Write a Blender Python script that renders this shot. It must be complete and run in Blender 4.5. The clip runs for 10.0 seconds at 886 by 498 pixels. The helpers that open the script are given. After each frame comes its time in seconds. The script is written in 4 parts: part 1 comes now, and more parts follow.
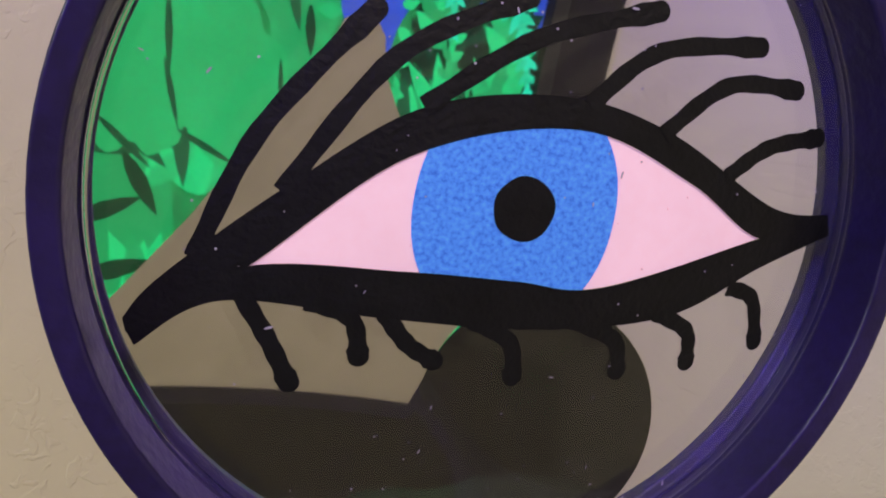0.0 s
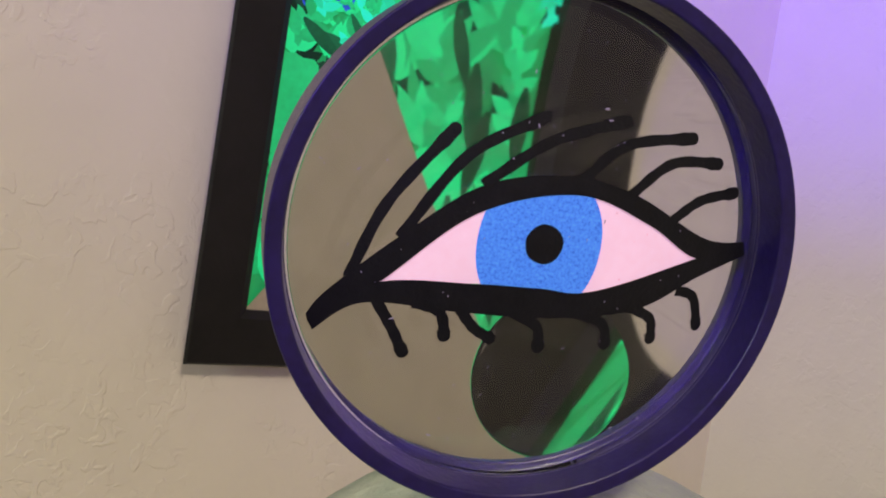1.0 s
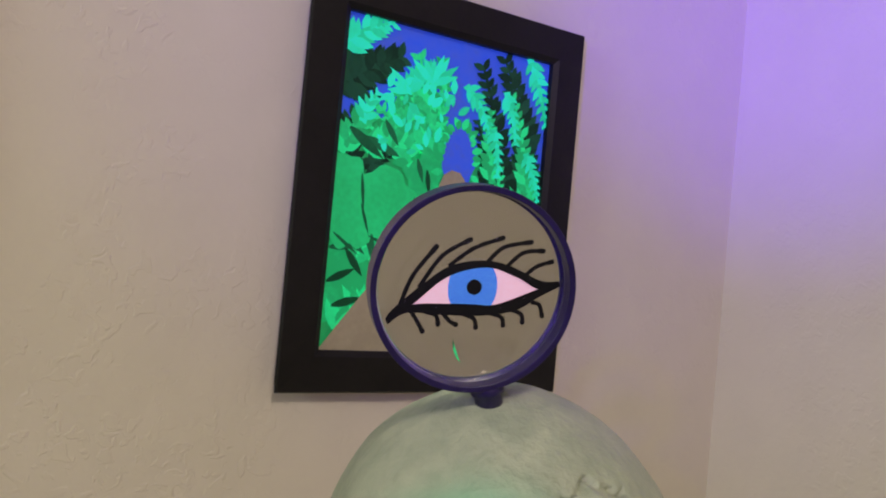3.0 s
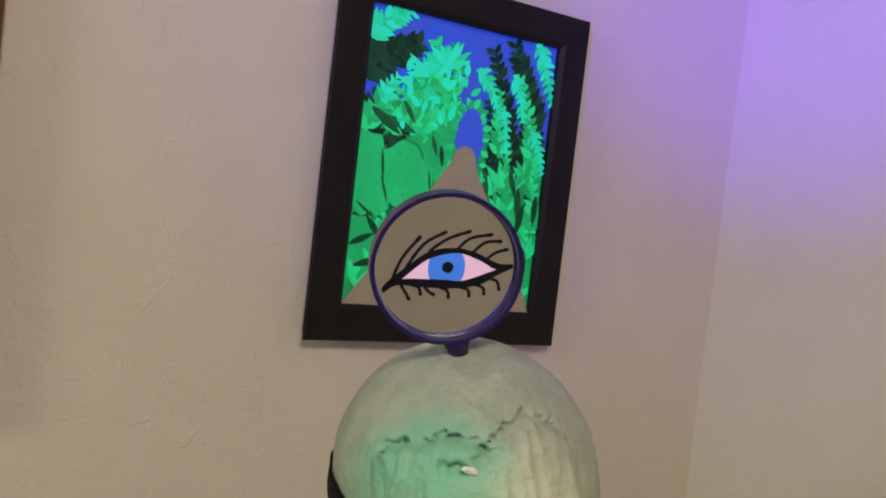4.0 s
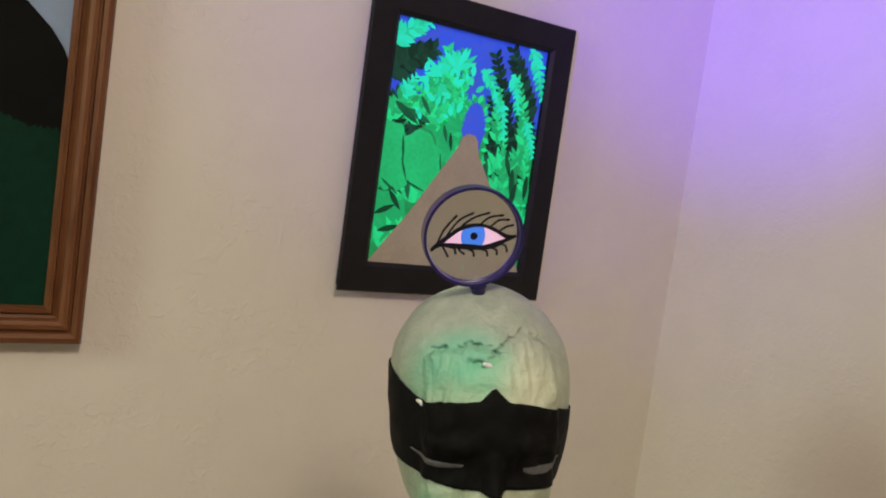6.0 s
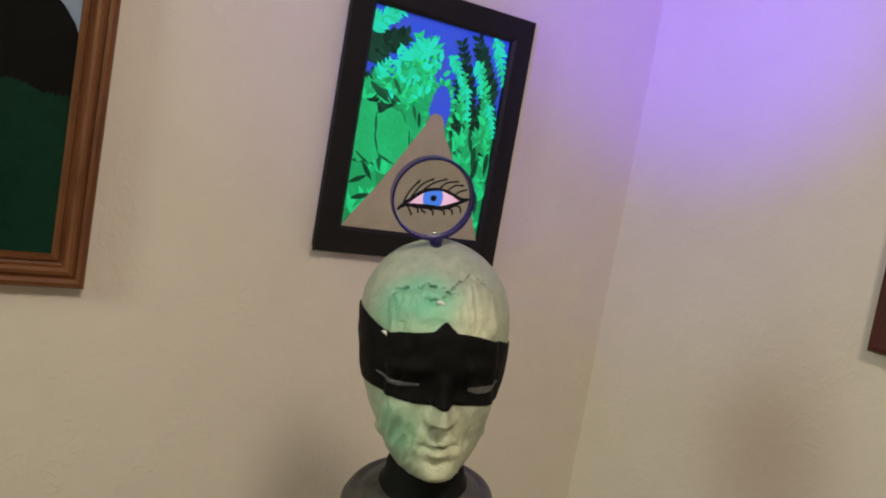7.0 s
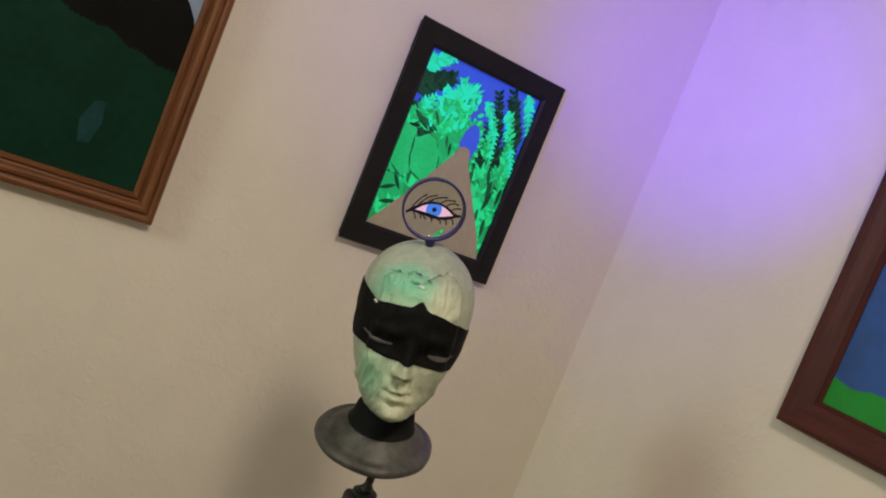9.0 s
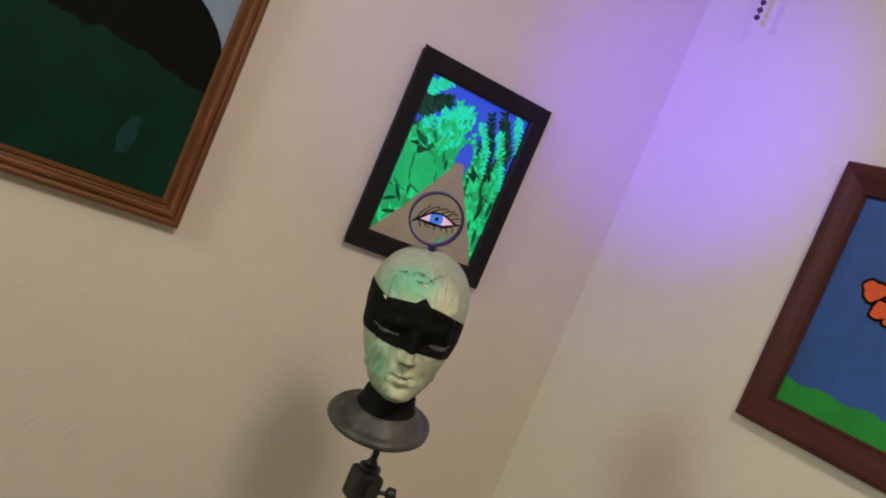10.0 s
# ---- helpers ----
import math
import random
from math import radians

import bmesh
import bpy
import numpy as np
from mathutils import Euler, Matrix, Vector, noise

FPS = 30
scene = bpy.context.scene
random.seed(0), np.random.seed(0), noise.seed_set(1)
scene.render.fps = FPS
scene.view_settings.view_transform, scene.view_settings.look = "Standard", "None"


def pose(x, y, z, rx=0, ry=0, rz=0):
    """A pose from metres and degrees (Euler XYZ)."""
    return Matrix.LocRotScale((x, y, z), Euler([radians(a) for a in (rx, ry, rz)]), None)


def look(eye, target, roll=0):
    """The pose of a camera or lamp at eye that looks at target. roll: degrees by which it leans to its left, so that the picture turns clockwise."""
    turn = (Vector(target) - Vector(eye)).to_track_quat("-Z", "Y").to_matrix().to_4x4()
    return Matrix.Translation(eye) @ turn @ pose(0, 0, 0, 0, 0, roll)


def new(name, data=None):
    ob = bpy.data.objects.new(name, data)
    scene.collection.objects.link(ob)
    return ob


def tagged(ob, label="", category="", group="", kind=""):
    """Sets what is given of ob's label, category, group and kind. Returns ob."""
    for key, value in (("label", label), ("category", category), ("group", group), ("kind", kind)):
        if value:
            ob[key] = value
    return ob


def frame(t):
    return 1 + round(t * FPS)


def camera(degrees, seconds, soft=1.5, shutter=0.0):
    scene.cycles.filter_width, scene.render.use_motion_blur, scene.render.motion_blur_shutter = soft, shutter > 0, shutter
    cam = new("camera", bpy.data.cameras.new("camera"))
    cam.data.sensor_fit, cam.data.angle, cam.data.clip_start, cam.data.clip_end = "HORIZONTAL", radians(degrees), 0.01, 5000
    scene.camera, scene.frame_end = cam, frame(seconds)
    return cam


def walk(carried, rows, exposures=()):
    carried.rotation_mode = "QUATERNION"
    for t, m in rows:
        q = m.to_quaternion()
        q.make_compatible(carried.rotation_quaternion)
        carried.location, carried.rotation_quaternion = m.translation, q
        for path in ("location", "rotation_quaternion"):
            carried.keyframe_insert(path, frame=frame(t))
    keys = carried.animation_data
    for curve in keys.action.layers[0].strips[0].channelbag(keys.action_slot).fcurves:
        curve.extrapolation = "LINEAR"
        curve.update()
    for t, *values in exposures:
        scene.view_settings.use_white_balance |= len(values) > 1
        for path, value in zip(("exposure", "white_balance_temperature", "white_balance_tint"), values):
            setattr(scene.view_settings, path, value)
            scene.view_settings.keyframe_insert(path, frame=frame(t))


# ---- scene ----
cam = camera(56.65, 10.0, soft=2.0)
PATH = [
    (0, -0.0465, -0.0547, 1.5969, 88.77, -9.54, -36.84),
    (0.5, -0.0636, -0.0725, 1.6002, 88.45, -9.44, -36.39),
    (1, -0.0773, -0.0879, 1.6006, 88.26, -8.78, -35.27),
    (1.5, -0.0954, -0.1053, 1.6000, 88.40, -8.28, -35.44),
    (2, -0.1326, -0.1529, 1.5953, 88.87, -4.54, -35.58),
    (2.5, -0.1542, -0.1997, 1.5975, 91.67, -4.27, -34.12),
    (4, -0.2088, -0.3503, 1.6249, 87.71, -6.60, -30.36),
    (4.5, -0.2309, -0.3936, 1.6295, 85.68, -7.57, -30.02),
    (5, -0.2622, -0.4434, 1.6377, 85.28, -8.77, -28.62),
    (5.5, -0.3019, -0.4746, 1.6379, 85.56, -8.06, -30.08),
    (7, -0.4098, -0.6288, 1.6297, 84.27, -9.80, -33.53),
    (7.5, -0.4217, -0.6942, 1.6256, 84.14, -13.36, -32.18),
    (8, -0.4453, -0.7593, 1.6394, 84.21, -16.15, -30.52),
    (8.5, -0.4655, -0.8202, 1.6462, 84.01, -20.14, -29.32),
    (9, -0.4995, -0.8529, 1.6361, 85.24, -21.90, -30.28),
    (9.5, -0.5598, -0.9127, 1.6365, 86.24, -22.83, -30.18),
    (10, -0.5955, -0.9734, 1.6311, 86.41, -23.02, -31.37),
]
walk(cam, [(t, pose(x, y, z, a, b, c)) for t, x, y, z, a, b, c in PATH],
     [(0.0, -0.05), (0.5, -0.03), (1.0, 0.05), (2.0, -0.34), (2.6, -0.22), (4.0, -0.28), (5.0, -0.08), (5.5, -0.04), (7.0, -0.14), (8.5, -0.14), (9.0, -0.13), (10.0, -0.20)])

# ---- world and lights ----
W_Y, C_X = 0.502, 0.7705          # painted wall, side wall
ROOM_X, ROOM_Y, ROOM_Z = -2.6, -2.8, 2.56

world = bpy.data.worlds.new("dim_room_air")
scene.world = world
world.use_nodes = True
world.node_tree.nodes["Background"].inputs[0].default_value = (0.9, 0.85, 0.8, 1)
world.node_tree.nodes["Background"].inputs[1].default_value = 0.02


def lamp(name, kind, place, target, watts, colour, size=0.1, cone=60, blend=0.8):
    data = bpy.data.lights.new(name, kind)
    data.energy, data.color = watts, colour
    if kind == "AREA":
        data.shape, data.size = "DISK", size
    else:
        data.shadow_soft_size = size
    if kind == "SPOT":
        data.spot_size, data.spot_blend = radians(cone), blend
    ob = new(name, data)
    ob.matrix_world = look(place, target)
    return ob


lamp("ceiling_lamp_light", "AREA", (-0.33, -1.02, 2.50), (-0.10, -0.5, 0.8), 14.8, (1.0, 0.84, 0.68), 0.28)
lamp("side_lamp_light", "AREA", (-2.3, -0.25, 2.1), (0.3, 0.1, 0.7), 16.8, (0.90, 1.0, 0.83), 0.55)
TORCH = (-0.78, -0.66, 1.80)
lamp("ultraviolet_torch_light", "SPOT", TORCH, (0.77, 0.37, 2.04), 158, (0.115, 0.002, 1.0), 0.015, 28, 1.0)
lamp("ultraviolet_torch_spill_light", "SPOT", TORCH, (0.60, 0.502, 1.98), 24, (0.13, 0.008, 1.0), 0.015, 50, 1.0)


# ---- materials ----
def mat(name, base, rough=0.6, metal=0.0, vary=0.15, scale=20.0, bump=0.0, bump_scale=80.0, second=None, stretch=(1, 1, 1), glow=0.0, coat=0.0, distort=0.0, spec=0.5, island=0.0):
    """A surface whose colour drifts between two tones at two scales, with fine relief."""
    m = bpy.data.materials.new(name)
    m.use_nodes = True
    t = m.node_tree
    b = t.nodes["Principled BSDF"]
    b.inputs["Roughness"].default_value, b.inputs["Metallic"].default_value = rough, metal
    b.inputs["Coat Weight"].default_value, b.inputs["Specular IOR Level"].default_value = coat, spec
    tc, mp = t.nodes.new("ShaderNodeTexCoord"), t.nodes.new("ShaderNodeMapping")
    mp.inputs["Scale"].default_value = stretch
    t.links.new(tc.outputs["Object"], mp.inputs["Vector"])
    big, fine = t.nodes.new("ShaderNodeTexNoise"), t.nodes.new("ShaderNodeTexNoise")
    for n, sc in ((big, scale), (fine, scale * 6.3)):
        n.inputs["Scale"].default_value, n.inputs["Detail"].default_value = sc, 5
        n.inputs["Distortion"].default_value = distort
        t.links.new(mp.outputs["Vector"], n.inputs["Vector"])
    both = t.nodes.new("ShaderNodeMix")
    both.inputs[0].default_value = 0.4
    t.links.new(big.outputs["Fac"], both.inputs[2])
    t.links.new(fine.outputs["Fac"], both.inputs[3])
    ramp = t.nodes.new("ShaderNodeValToRGB")
    dark = second or [c * (1 - vary) for c in base]
    light = base if second else [min(1, c * (1 + vary)) for c in base]
    ramp.color_ramp.elements[0].position, ramp.color_ramp.elements[0].color = 0.36, (*dark, 1)
    ramp.color_ramp.elements[1].position, ramp.color_ramp.elements[1].color = 0.64, (*light, 1)
    if island:
        geo, add = t.nodes.new("ShaderNodeNewGeometry"), t.nodes.new("ShaderNodeMix")
        add.inputs[0].default_value = island
        t.links.new(both.outputs[0], add.inputs[2])
        t.links.new(geo.outputs["Random Per Island"], add.inputs[3])
        t.links.new(add.outputs[0], ramp.inputs[0])
    else:
        t.links.new(both.outputs[0], ramp.inputs[0])
    t.links.new(ramp.outputs[0], b.inputs["Base Color"])
    # glow: steady emission in the paint's own colour, standing in for ultraviolet-lit fluorescence
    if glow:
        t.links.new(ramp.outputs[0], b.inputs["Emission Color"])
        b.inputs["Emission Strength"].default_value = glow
    rr = t.nodes.new("ShaderNodeMapRange")
    rr.inputs["To Min"].default_value, rr.inputs["To Max"].default_value = max(0.02, rough - 0.1), min(1, rough + 0.1)
    t.links.new(fine.outputs["Fac"], rr.inputs["Value"])
    t.links.new(rr.outputs[0], b.inputs["Roughness"])
    if bump:
        bn, bp = t.nodes.new("ShaderNodeTexNoise"), t.nodes.new("ShaderNodeBump")
        bn.inputs["Scale"].default_value, bn.inputs["Detail"].default_value = bump_scale, 4
        t.links.new(mp.outputs["Vector"], bn.inputs["Vector"])
        bp.inputs["Distance"].default_value, bp.inputs["Strength"].default_value = bump, 1.0
        t.links.new(bn.outputs["Fac"], bp.inputs["Height"])
        t.links.new(bp.outputs["Normal"], b.inputs["Normal"])
    return m


PLASTER = mat("beige_textured_plaster", (0.74, 0.68, 0.60), 0.75, vary=0.03, scale=2.5, bump=0.0009, bump_scale=60)


def knockdown(m, scale, height):
    """Flattened splashes of plaster, in patches, on top of a material's fine relief."""
    t = m.node_tree
    bsdf = t.nodes["Principled BSDF"]
    fine = bsdf.inputs["Normal"].links[0].from_socket
    tc = t.nodes.new("ShaderNodeTexCoord")
    steps = []
    for sc, lo, hi, det in ((scale, 0.50, 0.60, 3), (scale * 0.16, 0.36, 0.62, 2)):
        nz, mr = t.nodes.new("ShaderNodeTexNoise"), t.nodes.new("ShaderNodeMapRange")
        nz.inputs["Scale"].default_value, nz.inputs["Detail"].default_value, nz.inputs["Distortion"].default_value = sc, det, 0.6
        mr.interpolation_type = "SMOOTHSTEP"
        mr.inputs["From Min"].default_value, mr.inputs["From Max"].default_value = lo, hi
        t.links.new(tc.outputs["Object"], nz.inputs["Vector"])
        t.links.new(nz.outputs["Fac"], mr.inputs["Value"])
        steps.append(mr)
    mu, bp = t.nodes.new("ShaderNodeMath"), t.nodes.new("ShaderNodeBump")
    mu.operation = "MULTIPLY"
    t.links.new(steps[0].outputs[0], mu.inputs[0])
    t.links.new(steps[1].outputs[0], mu.inputs[1])
    bp.inputs["Distance"].default_value, bp.inputs["Strength"].default_value = height, 1.0
    t.links.new(mu.outputs[0], bp.inputs["Height"])
    t.links.new(fine, bp.inputs["Normal"])
    t.links.new(bp.outputs["Normal"], bsdf.inputs["Normal"])


knockdown(PLASTER, 85, 0.00032)
CEILING = mat("white_ceiling_paint", (0.78, 0.76, 0.72), 0.9, vary=0.03, scale=3, bump=0.002, bump_scale=60)
CARPET = mat("tan_carpet", (0.32, 0.26, 0.20), 0.95, vary=0.25, scale=30, bump=0.004, bump_scale=400)
BLACK_FRAME = mat("black_painted_wood", (0.008, 0.007, 0.007), 0.5, spec=0.25, vary=0.3, scale=25, bump=0.0003, bump_scale=150)
OAK_FLAT = mat("reddish_oak_rail", (0.205, 0.080, 0.029), 0.48, spec=0.3, scale=10, second=(0.105, 0.035, 0.012), bump=0.0005, bump_scale=60, stretch=(0.5, 7, 7), distort=0.5)
MAHOGANY = mat("dark_red_mahogany", (0.085, 0.022, 0.017), 0.5, spec=0.25, scale=10, second=(0.045, 0.011, 0.009), bump=0.0003, bump_scale=80, stretch=(0.6, 6, 6), distort=0.4)
# black plastic; the torch's violet light on it is mixed into the base colour
RIM = mat("violet_lit_black_plastic", (0.012, 0.006, 0.062), 0.33, vary=0.3, scale=120, bump=0.0001, bump_scale=900)
MARKER = mat("black_marker_ink", (0.004, 0.004, 0.005), 0.5, spec=0.25, vary=0.4, scale=300, bump=0.0001, bump_scale=1500)
# eye paints: torch-lit glow set as emission, its pink cast in the white's colour
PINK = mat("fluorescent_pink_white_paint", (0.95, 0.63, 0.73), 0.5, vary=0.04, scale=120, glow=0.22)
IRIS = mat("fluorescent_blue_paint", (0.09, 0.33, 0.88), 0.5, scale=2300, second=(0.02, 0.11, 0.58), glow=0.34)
FOAM = mat("pale_green_foam", (0.43, 0.47, 0.345), 0.5, scale=16, second=(0.26, 0.31, 0.225), bump=0.0011, bump_scale=300, distort=0.5)


def tint_spots(m, places, colour):
    """Tints a material in blotchy round spots: (x, y, z, radius) in the object's own metres."""
    t = m.node_tree
    bsdf = t.nodes["Principled BSDF"]
    tc = t.nodes.new("ShaderNodeTexCoord")
    nz = t.nodes.new("ShaderNodeTexNoise")
    nz.inputs["Scale"].default_value, nz.inputs["Detail"].default_value = 22, 3
    t.links.new(tc.outputs["Object"], nz.inputs["Vector"])
    for x, y, z, r in places:
        last = bsdf.inputs["Base Color"].links[0].from_socket
        ds = t.nodes.new("ShaderNodeVectorMath")
        ds.operation, ds.inputs[1].default_value = "DISTANCE", (x, y, z)
        t.links.new(tc.outputs["Object"], ds.inputs[0])
        mr = t.nodes.new("ShaderNodeMapRange")
        mr.interpolation_type = "SMOOTHSTEP"
        mr.inputs["From Min"].default_value, mr.inputs["From Max"].default_value = r, r * 0.15
        t.links.new(ds.outputs["Value"], mr.inputs["Value"])
        mu = t.nodes.new("ShaderNodeMath")
        mu.operation = "MULTIPLY"
        t.links.new(mr.outputs[0], mu.inputs[0])
        t.links.new(nz.outputs["Fac"], mu.inputs[1])
        mx = t.nodes.new("ShaderNodeMix")
        mx.data_type = "RGBA"
        t.links.new(mu.outputs[0], mx.inputs[0])
        t.links.new(last, mx.inputs[6])
        mx.inputs[7].default_value = (*colour, 1)
        t.links.new(mx.outputs[2], bsdf.inputs["Base Color"])


# paler spots on the brow and round the mouth
tint_spots(FOAM, ((0.020, -0.075, 0.204, 0.046), (-0.020, -0.078, 0.204, 0.046), (0.0, -0.09, 0.10, 0.05)), (0.68, 0.71, 0.48))
# green light falling on the brow and left cheek, painted into the foam
tint_spots(FOAM, ((-0.022, -0.076, 0.224, 0.052), (-0.016, -0.072, 0.232, 0.036), (-0.045, -0.055, 0.215, 0.040), (-0.036, -0.062, 0.112, 0.044)), (0.09, 0.52, 0.30))
BAND = mat("black_matt_band", (0.004, 0.004, 0.004), 0.7, spec=0.12, vary=0.3, scale=60, bump=0.0003, bump_scale=300)
# grey for the gloss on the black eyelids, painted as a highlight
LID = mat("grey_lid_gloss", (0.075, 0.075, 0.078), 0.4, vary=0.3, scale=200)
NECK = mat("black_neck_paint", (0.005, 0.005, 0.005), 0.7, spec=0.15, vary=0.3, scale=60, bump=0.0004, bump_scale=250)
BASE = mat("grey_brushed_foam", (0.085, 0.080, 0.070), 0.5, scale=14, second=(0.018, 0.018, 0.016), bump=0.001, bump_scale=160)
TRIPOD = mat("black_tripod_plastic", (0.009, 0.009, 0.009), 0.5, vary=0.3, scale=60, bump=0.0002, bump_scale=500)
BEAD = mat("dark_violet_bead", (0.05, 0.03, 0.07), 0.3, vary=0.2, scale=200)

glass = bpy.data.materials.new("clear_lens_glass")
glass.use_nodes = True
gb = glass.node_tree.nodes["Principled BSDF"]
gb.inputs["Base Color"].default_value = (0.92, 0.965, 0.89, 1)
gb.inputs["Transmission Weight"].default_value, gb.inputs["Roughness"].default_value, gb.inputs["IOR"].default_value = 1.0, 0.025, 1.5


# ---- mesh helpers ----
def part(name, bm, material, parent=None, label="", smooth=False):
    """One bmesh as one mesh object under a thing."""
    me = bpy.data.meshes.new(name)
    bmesh.ops.recalc_face_normals(bm, faces=bm.faces)
    bm.to_mesh(me)
    bm.free()
    for m in (material if isinstance(material, (list, tuple)) else [material]):
        me.materials.append(m)
    if smooth:
        me.polygons.foreach_set("use_smooth", [True] * len(me.polygons))
    ob = new(name, me)
    if parent:
        ob.parent = parent
    if label:
        tagged(ob, label)
    return ob


def box(x0, x1, y0, y1, z0, z1, bevel=0.0, segments=2):
    bm = bmesh.new()
    bmesh.ops.create_cube(bm, size=1)
    for v in bm.verts:
        v.co = ((x0 + x1) / 2 + v.co.x * (x1 - x0), (y0 + y1) / 2 + v.co.y * (y1 - y0), (z0 + z1) / 2 + v.co.z * (z1 - z0))
    if bevel:
        bmesh.ops.bevel(bm, geom=bm.edges[:], offset=bevel, segments=segments, profile=0.6, affect="EDGES")
    return bm


def lathe(profile, steps=48, bm=None):
    """A closed turned form round z from (radius, height) pairs; radius 0 makes a pole."""
    bm = bm or bmesh.new()
    rings = []
    for r, z in profile:
        if r <= 1e-7:
            rings.append([bm.verts.new((0, 0, z))])
        else:
            rings.append([bm.verts.new((r * math.cos(2 * math.pi * i / steps), r * math.sin(2 * math.pi * i / steps), z)) for i in range(steps)])
    for a, b in zip(rings, rings[1:]):
        for i in range(steps):
            j = (i + 1) % steps
            q = [a[i % len(a)], a[j % len(a)], b[j % len(b)], b[i % len(b)]]
            q = [v for k, v in enumerate(q) if v not in q[:k]]
            if len(q) > 2:
                bm.faces.new(q)
    return bm


def thing(name, label, category, m=None, group="", kind=""):
    ob = new(name)
    ob.empty_display_size = 0.05
    if m is not None:
        ob.matrix_world = m
    return tagged(ob, label, category, group, kind)


# ---- room ----
def wall(name, x0, x1, y0, y1, z0, z1, material, label, category="wall"):
    return tagged(part(name, box(x0, x1, y0, y1, z0, z1), material), label, category, kind="structure")


T = 0.12
wall("wall_north", ROOM_X - T, C_X + T, W_Y, W_Y + T, 0, ROOM_Z, PLASTER, "beige plaster wall with a light knockdown texture")
wall("wall_east", C_X, C_X + T, ROOM_Y - T, W_Y, 0, ROOM_Z, PLASTER, "beige textured plaster side wall meeting the corner")
wall("wall_west", ROOM_X - T, ROOM_X, ROOM_Y - T, W_Y, 0, ROOM_Z, PLASTER, "plain beige plaster wall")
wall("wall_south", ROOM_X, C_X, ROOM_Y - T, ROOM_Y, 0, ROOM_Z, PLASTER, "plain beige plaster wall")
wall("ceiling", ROOM_X - T, C_X + T, ROOM_Y - T, W_Y + T, ROOM_Z, ROOM_Z + T, CEILING, "plain white painted ceiling", "ceiling")
wall("floor", ROOM_X - T, C_X + T, ROOM_Y - T, W_Y + T, -T, 0, CARPET, "tan carpeted floor", "floor")


# ---- picture frames ----
def frame_rail(length, profile, name, parent, material, label=""):
    """A mitred rail along x, centred, outer edge at z=0, inner towards +z, front towards -y. profile: (z, y) round the section."""
    bm = bmesh.new()
    ends = [[bm.verts.new((sx * (length / 2 - z), y, z)) for z, y in profile] for sx in (-1, 1)]
    n = len(profile)
    for i in range(n):
        j = (i + 1) % n
        bm.faces.new([ends[0][i], ends[0][j], ends[1][j], ends[1][i]])
    bm.faces.new(ends[0])
    bm.faces.new(ends[1][::-1])
    return part(name, bm, material, parent, label)


def picture_frame(parent, width, height, profile, material, upright=None):
    """Four mitred rails; the parent's origin is the middle of the back."""
    for k in range(4):
        ln, off = ((width, height), (height, width))[k % 2]
        ob = frame_rail(ln, profile, "frame_rail", parent, (upright or material) if k % 2 else material)
        ob.matrix_local = pose(0, 0, 0, 0, 90 * k, 0) @ pose(0, 0, -off / 2)


def flat(points, y, bm=None):
    """A thin polygon in the x-z plane facing -y."""
    bm = bm or bmesh.new()
    bm.faces.new([bm.verts.new((x, y, z)) for x, z in points])
    return bm


# ---- the path painting in its black frame ----
PX0, PX1, PZ0, PZ1 = 0.1216, 0.464, 1.4736, 1.8927
painting = thing("path_painting", "black-framed painting of a tan path through glowing green leaves", "painting",
                 pose((PX0 + PX1) / 2, W_Y, (PZ0 + PZ1) / 2), group="paintings on the walls")
PW, PH = PX1 - PX0, PZ1 - PZ0
B = 0.042
picture_frame(painting, PW, PH, [(0.0065, 0), (0.0055, -0.010), (0.0002, -0.0175), (0.002, -0.0205), (0.036, -0.021), (B, -0.017), (B, 0)], BLACK_FRAME)
AW, AH = PW - 2 * B, PH - 2 * B     # the open picture


def uv(u, v):
    return (u - 0.5) * AW, (v - 0.5) * AH


def sprig(bm, p, q, bend, leaf, count, y, fat=0.52):
    """A stem from p to q with pairs of pointed lobes."""
    px, pz = uv(*p)
    qx, qz = uv(*q)
    dx, dz = qx - px, qz - pz
    ln = math.hypot(dx, dz)
    nx, nz = -dz / ln, dx / ln

    def at(t):
        k = bend * math.sin(math.pi * t) * ln
        return px + dx * t + nx * k, pz + dz * t + nz * k
    for i in range(count):
        t = (i + 0.5) / count
        cx, cz = at(t)
        ax, az = at(min(1, t + 0.02))
        a0 = math.atan2(az - cz, ax - cx)
        for side in (-1, 1):
            a = a0 + side * random.uniform(0.7, 1.0)
            l = leaf * (1 - 0.55 * t) * random.uniform(0.8, 1.2)
            blade(bm, cx, cz, a, l, l * fat, y)
    pts_l, pts_r = [], []
    for i in range(9):
        x, z = at(i / 8)
        w = 0.0016 + leaf * 0.16 * (1 - i / 8)
        pts_l.append((x + nx * w, z + nz * w))
        pts_r.append((x - nx * w, z - nz * w))
    for i in range(8):
        clip_flat(bm, [pts_l[i], pts_l[i + 1], pts_r[i + 1], pts_r[i]], y - 0.00004)


def clip_flat(bm, pts, y):
    """Adds the polygon, kept within the open picture."""
    lim = ((-AW / 2, 1, 0), (AW / 2, -1, 0), (-AH / 2, 1, 1), (AH / 2, -1, 1))
    for bound, sign, axis in lim:
        out = []
        for i, p in enumerate(pts):
            r = pts[i - 1]
            dp, dr = (p[axis] - bound) * sign, (r[axis] - bound) * sign
            if (dp >= 0) != (dr >= 0):
                k = dr / (dr - dp)
                out.append((r[0] + (p[0] - r[0]) * k, r[1] + (p[1] - r[1]) * k))
            if dp >= 0:
                out.append(p)
        pts = out
        if len(pts) < 3:
            return
    flat(pts, y, bm)


